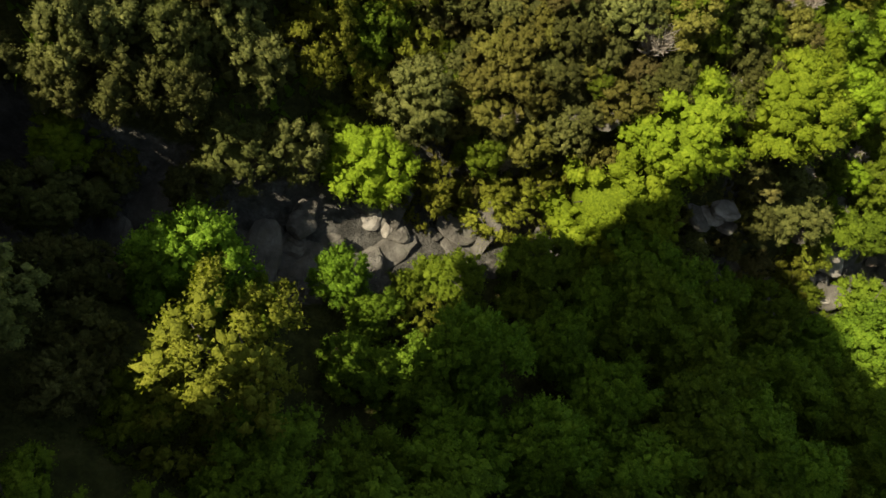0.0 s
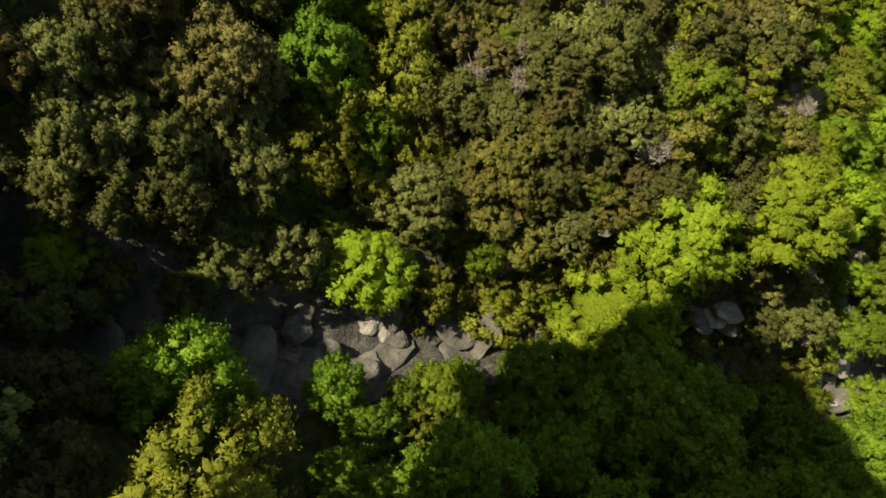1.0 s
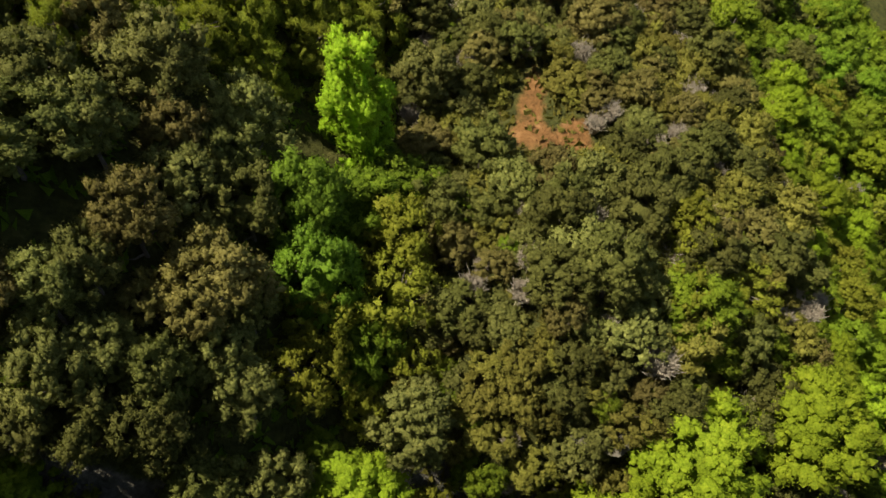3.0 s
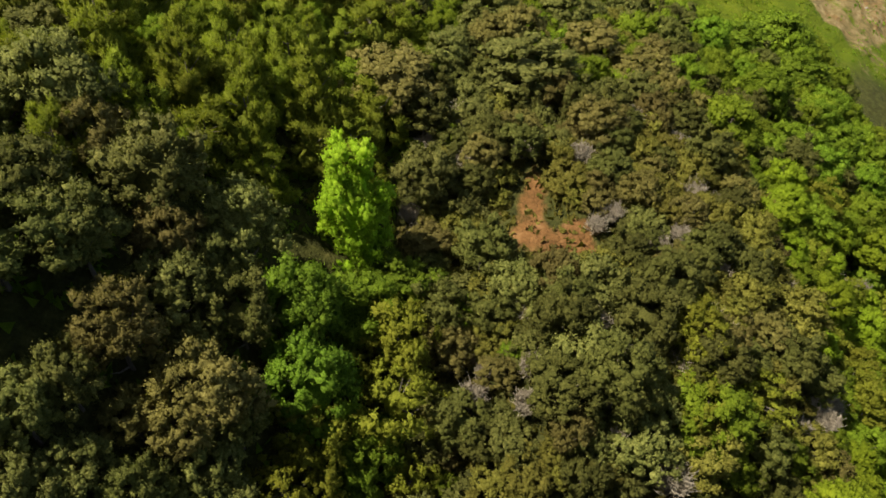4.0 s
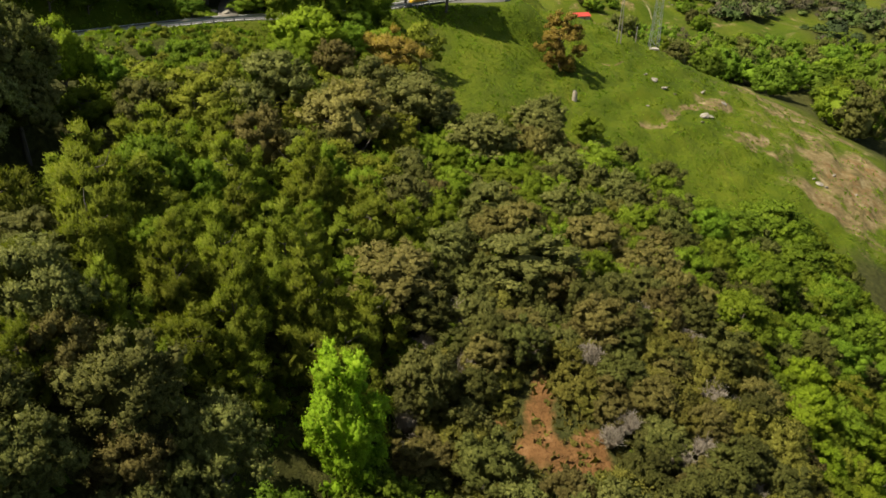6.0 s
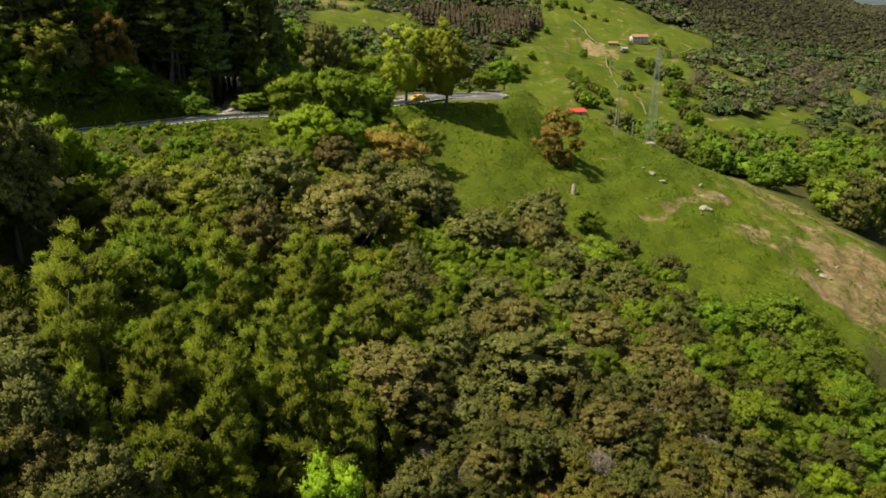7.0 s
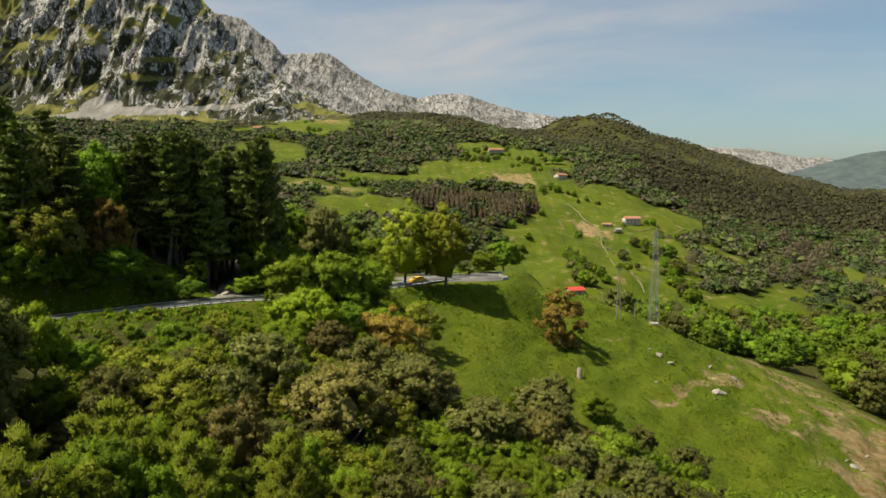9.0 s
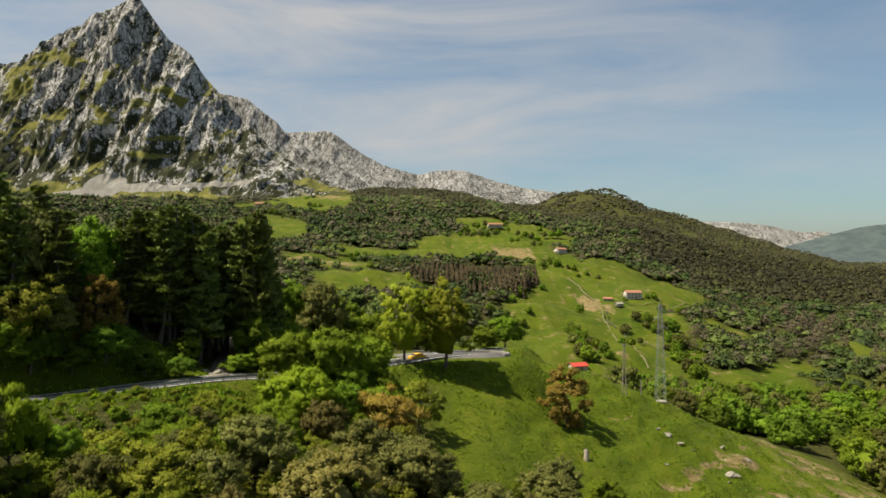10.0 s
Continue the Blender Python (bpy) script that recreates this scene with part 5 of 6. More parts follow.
HEDGE_END_TREES = [
    (-94, 723, 3.2), (-88, 726, 4.0), (-64, 700, 3.4), (-33, 712, 3.0), (-24, 716, 3.6), (-205, 1120, 4.0), (-214, 1130, 4.6), (-196, 1125, 4.2), (-250, 1290, 4.0), (-240, 1294, 3.6), (87, 495, 3.0), (84, 482, 2.6), (82, 432, 3.4), (79, 420, 3.8), (86, 412, 3.2),
    (146, 517, 4.2), (140, 522, 3.6), (150, 508, 4.4), (158, 500, 4.8), (150, 464, 4.0), (156, 470, 4.4), (146, 440, 3.6), (142, 411, 4.0), (147, 420, 3.4), (117, 452, 3.0), (113, 458, 2.4),
]
PASTURE_TREES += FAR_PASTURE_TREES + HEDGE_END_TREES
BROWN_TREE = Kind("brown_tree", "grey-brown tree not yet in leaf in the valley wood", "tree", "bare trees of the valley", [(trunk_mesh("trunk_brown", 640 + i, 1.3, 0.06, 6, 0.6), clumped_crown("crown_brown", 650 + i, LEAF_BROWN, clumps=40, tufts=9, per=9, clump=0.23, leaf=0.050, slim=0.35, low=-0.5, rough=0.22, core=0.25, fill=0.0, rise=0.5), 0.3) for i in range(2)])
BROWN_TREES = [(291, 604, 6.0), (269, 545, 5.0), (271, 536, 5.5), (306, 593, 5.0), (262, 503, 5.0), (241, 474, 4.4), (286, 540, 5.2), (295, 542, 6.0), (267, 484, 4.2), (259, 534, 4.6), (280, 552, 5.4), (161, 465, 3.6), (172, 494, 4.0), (167, 480, 3.4), (268, 448, 4.0), (127, 390, 3.6)]
hedge = random.Random(5)
for x, y, r in BROWN_TREES:
    BROWN_TREE.set_out(x, y, r, hedge.uniform(1.0, 1.3), hedge)
for line, count in (([(146, 520), (150, 490), (152, 464), (146, 436), (141, 408)], 22), ([(88, 500), (86, 470), (82, 436), (84, 410)], 12), ([(40, 700), (70, 712), (110, 706), (140, 690)], 16), ([(-98, 728), (-60, 700), (-30, 706), (0, 716)], 16), ([(20, 900), (60, 884), (110, 872), (146, 884)], 16), ([(100, 990), (80, 965), (60, 962), (30, 975)], 12), ([(-260, 1000), (-225, 985), (-180, 1015), (-160, 1090)], 18), ([(60, 560), (44, 530), (34, 505), (52, 480)], 10)):
    for k in range(count):
        u = (k + hedge.uniform(-0.3, 0.3)) / (count - 1) * (len(line) - 1)
        i = min(max(int(u), 0), len(line) - 2)
        PASTURE_TREES.append((line[i][0] + (line[i + 1][0] - line[i][0]) * (u - i) + hedge.gauss(0, 3.0), line[i][1] + (line[i + 1][1] - line[i][1]) * (u - i) + hedge.gauss(0, 4.0), hedge.uniform(1.8, 4.4)))
slots = [(a, b) for a in range(62, 236, 12) for b in range(190, 392, 12) if a < (b - 22) * 0.74 and (b > 212 or a > 104)]
for a, b in slots:
    a, b = a + hedge.uniform(-5, 5), b + hedge.uniform(-5, 5)
    if open_ground(np.array([a]), np.array([b]))[0] < 0.4 and hedge.random() < 0.92:
        PASTURE_TREES.append((a, b, hedge.uniform(3.8, 6.8)))
for x, y, r in PASTURE_TREES:
    HEDGE_TREE.set_out(x, y, r, hedge.uniform(0.9, 1.2), hedge)


# ---- mountains ----
def fractal(p, size, octaves, seed, ridged=False):
    out, amp, total = np.zeros(len(p)), 1.0, 0.0
    off = Vector((seed * 17.3, seed * 7.1, seed * 3.7))
    for o in range(octaves):
        f = 2 ** o / size
        v = np.array([noise.noise(Vector((a * f, b * f, c * f)) + off) for a, b, c in p])
        out += amp * (1.5 * np.clip(1 - 1.6 * np.abs(v), 0, 1) ** 1.5 - 0.6 if ridged else v)
        total += amp
        amp *= 0.52
    return out / total


def mountain(name, label, crest, base, y_top, run, nu, nv, rough, seed, material, scree=0.0, category="mountain", turf=0.0, bare=0.0):
    """A rock mass with that crest line (x, z), falling towards the viewer's side and behind."""
    cx, cz = [a for a, _ in crest], [b for _, b in crest]
    u = np.linspace(cx[0], cx[-1], nu)
    top = np.interp(u, cx, cz)
    for _ in range(6):
        top = np.r_[top[0], 0.25 * top[:-2] + 0.5 * top[1:-1] + 0.25 * top[2:], top[-1]]
    s = np.r_[np.linspace(0, 1, nv - 8), 1 + np.linspace(0.1, 1.0, 8)]
    U, S = np.meshgrid(u, s, indexing="ij")
    T = np.repeat(top[:, None], nv, 1)
    B = np.interp(U, [cx[0], cx[-1]], base)
    front = np.clip(S, 0, 1)
    shape = np.where(front < 0.25, 0.55 * front, 0.1375 + (front - 0.25) / 0.75 * 0.8625)
    Z = B + (T - B) * np.where(S <= 1, shape, 1 - 0.8 * (S - 1))
    Y = y_top - run * (1 - S)
    p = np.stack([U.ravel(), Y.ravel(), Z.ravel()], 1)
    a = fractal(p * np.array([1, 0.45, 0.32]), 230, 4, seed, True)
    b = fractal(p * np.array([1, 0.25, 0.20]), 62, 5, seed + 3, True)
    c = fractal(p * np.array([1, 0.4, 0.35]), 28, 3, seed + 4)
    lift = smooth(0.0, 0.3, front.ravel())
    p[:, 1] -= (a * 38 + b * 28 + c * 13) * rough * lift
    p[:, 2] += (a * 8 + b * 3 + c * 5) * rough * lift
    me = mesh_of(name, p, grid_faces(nu, nv), material, True)
    foot = smooth(0.27, 0.16, front.ravel() + 0.10 * fractal(p, 160, 3, seed + 5))
    set_values(me, "scree", scree * in_patch(p[:, 0] + 14 * b, p[:, 2] + 8 * c, PEAK_SCREE, 0.25) if scree else np.zeros(len(p)))
    set_values(me, "bare", np.full(len(p), bare))
    low = smooth(0.62, 0.30, front.ravel() + 0.2 * fractal(p, 150, 3, seed + 7))
    set_values(me, "brush_shade", (0.030 * low + 0.055 * in_patch(p[:, 0] + 24 * c, p[:, 2] + 16 * b, PEAK_BRUSH_SHADE, 0.5)) if scree else 0 * low)
    grassy = np.maximum(0.8 * smooth(0.24, 0.14, front.ravel() + 0.12 * fractal(p, 120, 3, seed + 6)), 0.9 * in_patch(p[:, 0] + 20 * c, p[:, 2] + 14 * b, PEAK_TURF, 0.5)) if scree else 0 * foot
    set_values(me, "turf", np.clip(turf + grassy, 0, 1))
    return tagged(new(name, me), label, category, kind="structure")


PEAK_TURF = [(-946, 523, 95, 26, 25), (-966, 464, 40, 50, 0), (-854, 519, 43, 17, -10), (-817, 453, 12, 52, 25), (-733, 372, 13, 36, 25), (-650, 446, 52, 13, -10), (-675, 413, 12, 22, -20),
             (-599, 421, 13, 16, 0), (-596, 324, 39, 8, 8), (-616, 282, 52, 8, 0), (-601, 590, 14, 18, 0), (-500, 346, 9, 18, 0), (-862, 292, 37, 10, 0)]
# scrub patches; the first paints the shadow on the lower-left wall
PEAK_BRUSH_SHADE = [(-894, 306, 95, 78, 0), (-761, 304, 33, 53, 0), (-666, 378, 33, 29, 0), (-554, 286, 60, 22, 0), (-474, 326, 28, 22, 0), (-680, 273, 66, 18, 0), (-985, 403, 49, 42, 0)]
PEAK_SCREE = [(-703, 190, 70, 14, 5), (-669, 211, 40, 20, 0), (-592, 204, 66, 10, 0), (-477, 219, 80, 6, 8)]
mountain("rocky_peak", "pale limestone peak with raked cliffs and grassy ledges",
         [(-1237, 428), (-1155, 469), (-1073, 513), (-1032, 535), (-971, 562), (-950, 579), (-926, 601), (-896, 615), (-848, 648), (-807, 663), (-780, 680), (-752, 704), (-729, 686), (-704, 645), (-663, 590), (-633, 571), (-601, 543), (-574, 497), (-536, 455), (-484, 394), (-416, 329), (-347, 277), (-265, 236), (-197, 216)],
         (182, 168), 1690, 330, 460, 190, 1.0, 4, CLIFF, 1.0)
mountain("rocky_shoulder", "grey rocky shoulder behind the peak",
         [(-760, 520), (-700, 530), (-638, 507), (-584, 506), (-538, 500), (-496, 466), (-456, 435), (-430, 404), (-376, 362), (-283, 303), (-206, 265), (-120, 235)],
         (200, 190), 1900, 240, 220, 70, 0.5, 21, FAR_CLIFF, bare=0.30)
mountain("grey_ridge", "grey limestone ridge behind the pastures",
         [(-784, 483), (-655, 515), (-591, 530), (-515, 537), (-429, 537), (-392, 513), (-310, 457), (-203, 401), (-95, 373), (-19, 390), (45, 394), (125, 377), (250, 336), (358, 317), (487, 300), (637, 263)],
         (240, 160), 2650, 420, 260, 60, 0.6, 9, FAR_CLIFF, bare=0.62)
mountain("far_limestone_ridge", "distant grey ridge in haze",
         [(900, 170), (1180, 225), (1319, 238), (1530, 232), (1680, 210), (1814, 182), (1911, 190), (2100, 150)], (60, 40), 3500, 400, 120, 30, 0.22, 12, FAR_CLIFF, bare=0.7)
# the air's haze is mixed into this hill's blue-grey colour
mountain("far_green_hill", "distant wooded hill with blue haze put into its colour",
         [(1250, 60), (1480, 105), (1673, 158), (1800, 190), (1912, 204), (2050, 212), (2300, 190), (2600, 150)], (30, 30), 3000, 500, 100, 30, 0.4, 14, plain_material("far_hill_haze_tint", (0.034, 0.050, 0.056), (0.075, 0.098, 0.092), 0.018, 0.95, bump=3.0))


# ---- road, lay-by and rail ----
def ribbon(line, half, lift, material, name, side=0.0):
    """A strip laid along a line, with a little thickness at its edges."""
    p = np.asarray(line, float)
    d = np.gradient(p[:, :2], axis=0)
    d /= np.linalg.norm(d, axis=1)[:, None]
    n = np.stack([-d[:, 1], d[:, 0]], 1)
    v = []
    for off, dz in ((-half, -0.25), (-half, 0.0), (half, 0.0), (half, -0.25)):
        v.append(np.c_[p[:, :2] + n * (off + side), p[:, 2] + lift + dz])
    v = np.stack(v, 1).reshape(-1, 3)
    return mesh_of(name, v, grid_faces(len(p), 4), material, False)


def prism(points, radius, sides=6):
    return tube(points, [radius] * len(points), sides)


def box(cx, cy, cz, sx, sy, sz):
    v = np.array([(x, y, z) for x in (-0.5, 0.5) for y in (-0.5, 0.5) for z in (-0.5, 0.5)]) * (sx, sy, sz) + (cx, cy, cz)
    f = np.array([(0, 1, 3), (0, 3, 2), (4, 6, 7), (4, 7, 5), (0, 4, 5), (0, 5, 1), (2, 3, 7), (2, 7, 6), (0, 2, 6), (0, 6, 4), (1, 5, 7), (1, 7, 3)])
    return v, f


def soft_box(name, size, material, bevel=0.03, at=(0, 0, 0)):
    """A box with worn, rounded edges."""
    bm = bmesh.new()
    bmesh.ops.create_cube(bm, size=1.0)
    bmesh.ops.scale(bm, vec=size, verts=bm.verts)
    bmesh.ops.bevel(bm, geom=list(bm.edges), offset=min(bevel, 0.4 * min(size)), segments=2, affect="EDGES")
    bmesh.ops.translate(bm, vec=at, verts=bm.verts)
    me = bpy.data.meshes.new(name)
    bm.to_mesh(me)
    bm.free()
    me.materials.append(material)
    return me


road = tagged(new("road", ribbon(ROAD_LINE, 3.1, 0.03, ASPHALT, "road")), "grey asphalt mountain road with pale edge lines", "road", kind="structure")
for side in (-2.75, 2.75):
    part("edge_line", ribbon(ROAD_LINE, 0.09, 0.045, LINE, "edge_line", side), road, "worn white edge line")
tagged(new("side_track", ribbon(TRACK_LINE, 1.7, 0.02, GRAVEL, "side_track")), "pale gravel track climbing under the pines", "track", kind="structure")
a = np.linspace(0, 2 * math.pi, 40, endpoint=False)
rim = np.stack([2 + 13.2 * np.cos(a), 178 + 4.6 * np.sin(a), np.full(40, 47.44)], 1)
v = np.concatenate([rim, rim - (0, 0, 0.4), [(2, 178, 47.46)]])
i = np.arange(40)
f = np.concatenate([np.stack([i, (i + 1) % 40, np.full(40, 80)], 1), np.stack([i, i + 40, (i + 1) % 40 + 40], 1), np.stack([i, (i + 1) % 40 + 40, (i + 1) % 40], 1)])
tagged(new("lay_by", mesh_of("lay_by", v, f, plain_material("grey_layby_surface", (0.10, 0.097, 0.092), (0.17, 0.163, 0.152), 0.5, 0.9))), "grey paved lay-by on the spur", "lay-by", kind="structure")

barrier = tagged(new("barrier_wall"), "low pale concrete barrier round the lay-by", "wall")
ends = [(-7 + i * 2.2, 182.2 - 0.03 * (i - 4) ** 2) for i in range(9)] + [(13.0, 180.6), (14.6, 179.2), (15.0, 177.4), (13.6, 175.8)]
for (x0, y0), (x1, y1) in zip(ends, ends[1:]):
    piece = part("block", soft_box("block", (math.hypot(x1 - x0, y1 - y0) - 0.06, 0.32, 0.55), CONCRETE, 0.05), barrier)
    piece.matrix_basis = pose((x0 + x1) / 2, (y0 + y1) / 2, 47.68, 0, 0, math.degrees(math.atan2(y1 - y0, x1 - x0)))


def guard_rail(line, label, side):
    """Posts two metres apart with a folded steel beam."""
    root = tagged(new("guard_rail"), label, "guard rail", "guard rails")
    p = np.asarray(line, float)
    d = np.gradient(p[:, :2], axis=0)
    d /= np.linalg.norm(d, axis=1)[:, None]
    p[:, :2] += np.stack([-d[:, 1], d[:, 0]], 1) * side
    post = soft_box("post", (0.13, 0.10, 1.2), STEEL, 0.02, (0, 0, 0.15))
    for x, y, z in p:
        ob = part("post", post, root)
        ob.location = (x, y, z + 0.1)
    n = np.stack([-d[:, 1], d[:, 0]], 1)
    rows = []
    for off, dz in ((0.06, 0.48), (0.11, 0.56), (0.06, 0.64), (0.11, 0.72), (0.06, 0.80)):
        rows.append(np.c_[p[:, :2] - n * off * np.sign(side) * 1.0, p[:, 2] + dz])
    part("beam", mesh_of("beam", np.stack(rows, 1).reshape(-1, 3), grid_faces(len(p), 5), STEEL, True), root, "galvanised steel beam")
    return root


guard_rail(line_points(ROAD[1:5], 2.0), "galvanised guard rail on posts along the road", -3.5)
guard_rail(line_points([(-19, 152, 48.6), (-11, 163, 48.0), (-5, 171, 47.7)], 2.0), "galvanised guard rail before the lay-by", -3.6)


# ---- rocks ----
def boulder_mesh(name, seed, material, flat=0.6):
    rng = np.random.default_rng(seed)
    bm = bmesh.new()
    bmesh.ops.create_icosphere(bm, subdivisions=3, radius=1.0)
    stretch = rng.uniform(0.75, 1.3, 3) * (1, 1, flat)
    planes = [(Vector(directions(rng, 1)[0]), rng.uniform(0.55, 0.85)) for _ in range(9)]
    off = Vector(rng.uniform(0, 50, 3))
    for v in bm.verts:
        p = v.co.copy()
        for n, d in planes:
            over = p.dot(n) - d
            if over > 0:
                p -= n * over * 0.9
        p += p.normalized() * (noise.noise(p * 1.7 + off) * 0.13 + noise.noise(p * 5 + off) * 0.05)
        v.co = Vector((p.x * stretch[0], p.y * stretch[1], p.z * stretch[2]))
    me = bpy.data.meshes.new(name)
    bm.to_mesh(me)
    bm.free()
    me.materials.append(material)
    return me


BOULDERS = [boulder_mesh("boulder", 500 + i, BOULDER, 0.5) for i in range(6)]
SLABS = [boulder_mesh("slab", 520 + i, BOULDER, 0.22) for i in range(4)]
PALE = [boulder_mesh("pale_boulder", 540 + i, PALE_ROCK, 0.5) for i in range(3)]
lay = random.Random(21)


def rock(me, x, y, size, label, group, sink=0.25, name="boulder", tilt=0.25):
    ob = tagged(new(name, me), label, "rock", group)
    ob.matrix_world = Matrix.Translation((x, y, ground_z(x, y) + size * (0.3 - sink))) @ Euler((lay.uniform(-tilt, tilt), lay.uniform(-tilt, tilt) + 0.35, lay.uniform(0, 6.28))).to_matrix().to_4x4() @ Matrix.Diagonal((size * lay.uniform(0.8, 1.3), size * lay.uniform(0.8, 1.2), size, 1))
    return ob


for i in range(110):
    x = lay.uniform(-24, 44)
    y = float(stream_y(x)) + lay.gauss(0, 2.0)
    if i % 3 == 0:
        rock(lay.choice(SLABS), x, y, lay.uniform(1.1, 2.6), "broad grey limestone slab in the stream bed", "slabs of the stream bed", 0.2, "rock_slab", 0.12)
    else:
        rock(lay.choice(BOULDERS), x, y, lay.uniform(0.45, 1.5), "rounded grey limestone boulder in the stream bed", "boulders of the stream bed")
# these stand in sun patches, so they get the lighter rock colour
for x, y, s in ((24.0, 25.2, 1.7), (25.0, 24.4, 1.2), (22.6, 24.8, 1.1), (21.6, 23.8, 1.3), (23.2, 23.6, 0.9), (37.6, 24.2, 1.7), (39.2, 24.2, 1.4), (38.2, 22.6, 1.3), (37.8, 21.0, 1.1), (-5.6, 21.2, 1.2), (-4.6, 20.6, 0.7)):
    rock(lay.choice(PALE), x, y, s, "limestone boulder above the stream, paler in colour for the sun on it", "pale boulders", 0.1)
for x, y, s in ((57.5, 160.5, 1.5), (59.2, 161.3, 0.8), (49.0, 172.5, 0.8), (47.0, 173.5, 0.6), (51.0, 171.0, 0.9), (53.0, 168.5, 0.5), (62, 176, 0.6), (66, 172, 0.7), (44, 158, 0.4), (56, 157, 0.5)):
    rock(lay.choice(PALE), x, y, s, "pale stone lying in the meadow", "meadow stones", 0.15)
for x, y, s in ((79.0, 147.0, 0.7), (80.0, 146.0, 0.55), (78.2, 148.2, 0.5), (84.5, 152.0, 0.45), (88.0, 148.0, 0.4)):
    rock(lay.choice(PALE), x, y, s, "broken pale rock face on the bare scar", "rocks of the scar", 0.2)
rock(PALE[0], -39.2, 137.2 + 4.6, 1.0, "big whitish boulder at the track's mouth", "roadside rocks", 0.1)
rock(PALE[1], -41.5, 138.5 + 4.8, 0.8, "small whitish boulder at the track's mouth", "roadside rocks", 0.1)

stump = tagged(new("tree_stump"), "weathered pale stump standing in the meadow", "stump")
x, y = 26.5, 150.0
v, f = joined([tube([(0, 0, -0.3), (0.05, 0, 0.8), (0.0, 0.1, 1.7), (-0.1, 0.1, 2.1)], [0.62, 0.48, 0.42, 0.2], 9), tube([(0, 0, 0.9), (0.6, 0.1, 1.5)], [0.2, 0.08], 6)])
part("trunk", mesh_of("trunk_stump", v, f, TWIG, True), stump)
stump.location = (x, y, ground_z(x, y))


# ---- unseen walls added to shade the gorge; the first is cut to the shadow's outline ----
def unseen_shade_wall(outline, middle, along_wall, back, label):
    """A rock slab out of view that blocks light: its outline (along, up), then thickness and rough faces."""
    bm = bmesh.new()
    ring = [bm.verts.new(Vector(middle) + along_wall * u + Vector((0, 0, v))) for u, v in outline]
    face = bm.faces.new(ring)
    new_part = bmesh.ops.extrude_face_region(bm, geom=[face])["geom"]
    bmesh.ops.translate(bm, vec=back, verts=[g for g in new_part if isinstance(g, bmesh.types.BMVert)])
    bmesh.ops.triangulate(bm, faces=bm.faces)
    for _ in range(6):
        bmesh.ops.subdivide_edges(bm, edges=[e for e in bm.edges if e.calc_length() > 2.0], cuts=1)
        bmesh.ops.triangulate(bm, faces=bm.faces)
    for v in bm.verts:
        v.co += Vector((noise.noise(v.co * 0.11), noise.noise(v.co * 0.11 + Vector((9, 0, 0))), 0.4 * noise.noise(v.co * 0.2 + Vector((0, 7, 0))))) * 0.9 + noise.noise_vector(v.co * 0.45) * 0.9
    bmesh.ops.recalc_face_normals(bm, faces=bm.faces)
    me = bpy.data.meshes.new("unseen_shade_wall")
    bm.to_mesh(me)
    bm.free()
    me.materials.append(BOULDER)
    return tagged(new("unseen_shade_wall", me), label, "cliff", kind="structure")


unseen_shade_wall([(-53.3, -16.5), (-33.8, 0.6), (-29.4, 14.0), (-26.0, 14.6), (-20.4, 15.8), (-14.8, 19.4), (-15.2, 25.0), (-17.8, 30.2), (-24.4, 31.6), (-27.6, 35.8), (-27.9, 51.2), (-28.8, 66.9), (-23.7, 73.4), (-17.6, 75.2), (6.1, 95.5), (31.6, 106.0), (62.4, 112.0), (78.3, 14.0), (-45.0, -58.3)],
           (-25.3, -11.9, 44.7), Vector((0.117, -0.993, 0.0)), SUN_FROM * 8.0, "unseen overhanging grey rock wall added to shade the stream")
# second added wall, out of view, holds sky light off the south bank
unseen_shade_wall([(-40, -30), (-40, 62), (-20, 70), (10, 66), (40, 58), (70, 40), (85, -30)], (0, -40, 30), Vector((1, 0, 0)), Vector((0, -9, 0)), "unseen grey rock wall added behind to cut the sky light")


# ---- masts ----
def lattice_mast(x, y, tall, foot, head):
    """Four tapering legs, crossed braces and a short arm near the top."""
    root = tagged(new("lattice_pylon"), "tall galvanised lattice mast on a concrete foot", "pylon")
    root.location = (x, y, ground_z(x, y))
    part("footing", soft_box("footing", (foot * 1.15, foot * 1.15, 0.4), STONE_WALL, 0.06, (0, 0, 0.05)), root, "pale concrete footing")

    def corner(k, u):
        h = (foot * (1 - u) + head * u) / 2
        return np.array([h * (1, -1, -1, 1)[k], h * (1, 1, -1, -1)[k], 0.4 + (tall - 0.4) * u])

    for k in range(4):
        part("leg", mesh_of("leg", *prism([corner(k, 0), corner(k, 0.5), corner(k, 1)], 0.046, 4), STEEL), root)
    levels = 12
    for n in range(levels):
        u, w = n / levels, (n + 1) / levels
        for k in range(4):
            q = (k + 1) % 4
            for a, b in ((corner(k, u), corner(q, w)), (corner(q, u), corner(k, w)), (corner(k, w), corner(q, w))):
                part("brace", mesh_of("brace", *prism([a, b], 0.024, 4), STEEL), root)
    top = corner(0, 1)[2]
    for z, reach in ((tall * 0.77, 1.7), (tall * 0.86, -1.5), (tall * 0.94, 1.3)):
        v, f = joined([prism([(0, 0, z), (reach, 0, z)], 0.06, 4), prism([(0, 0, z + 0.7), (reach, 0, z)], 0.045, 4)])
        arm = part("arm", mesh_of("arm", v, f, STEEL), root)
        part("insulator", mesh_of("insulator", *tube([(reach, 0, z - 0.05), (reach, 0, z - 0.35), (reach, 0, z - 0.6)], [0.05, 0.12, 0.06], 8), CONCRETE), arm, "pale insulator")
    part("spike", mesh_of("spike", *prism([(0, 0, top - 0.1), (0, 0, top + 1.4)], 0.05, 6), STEEL), root)


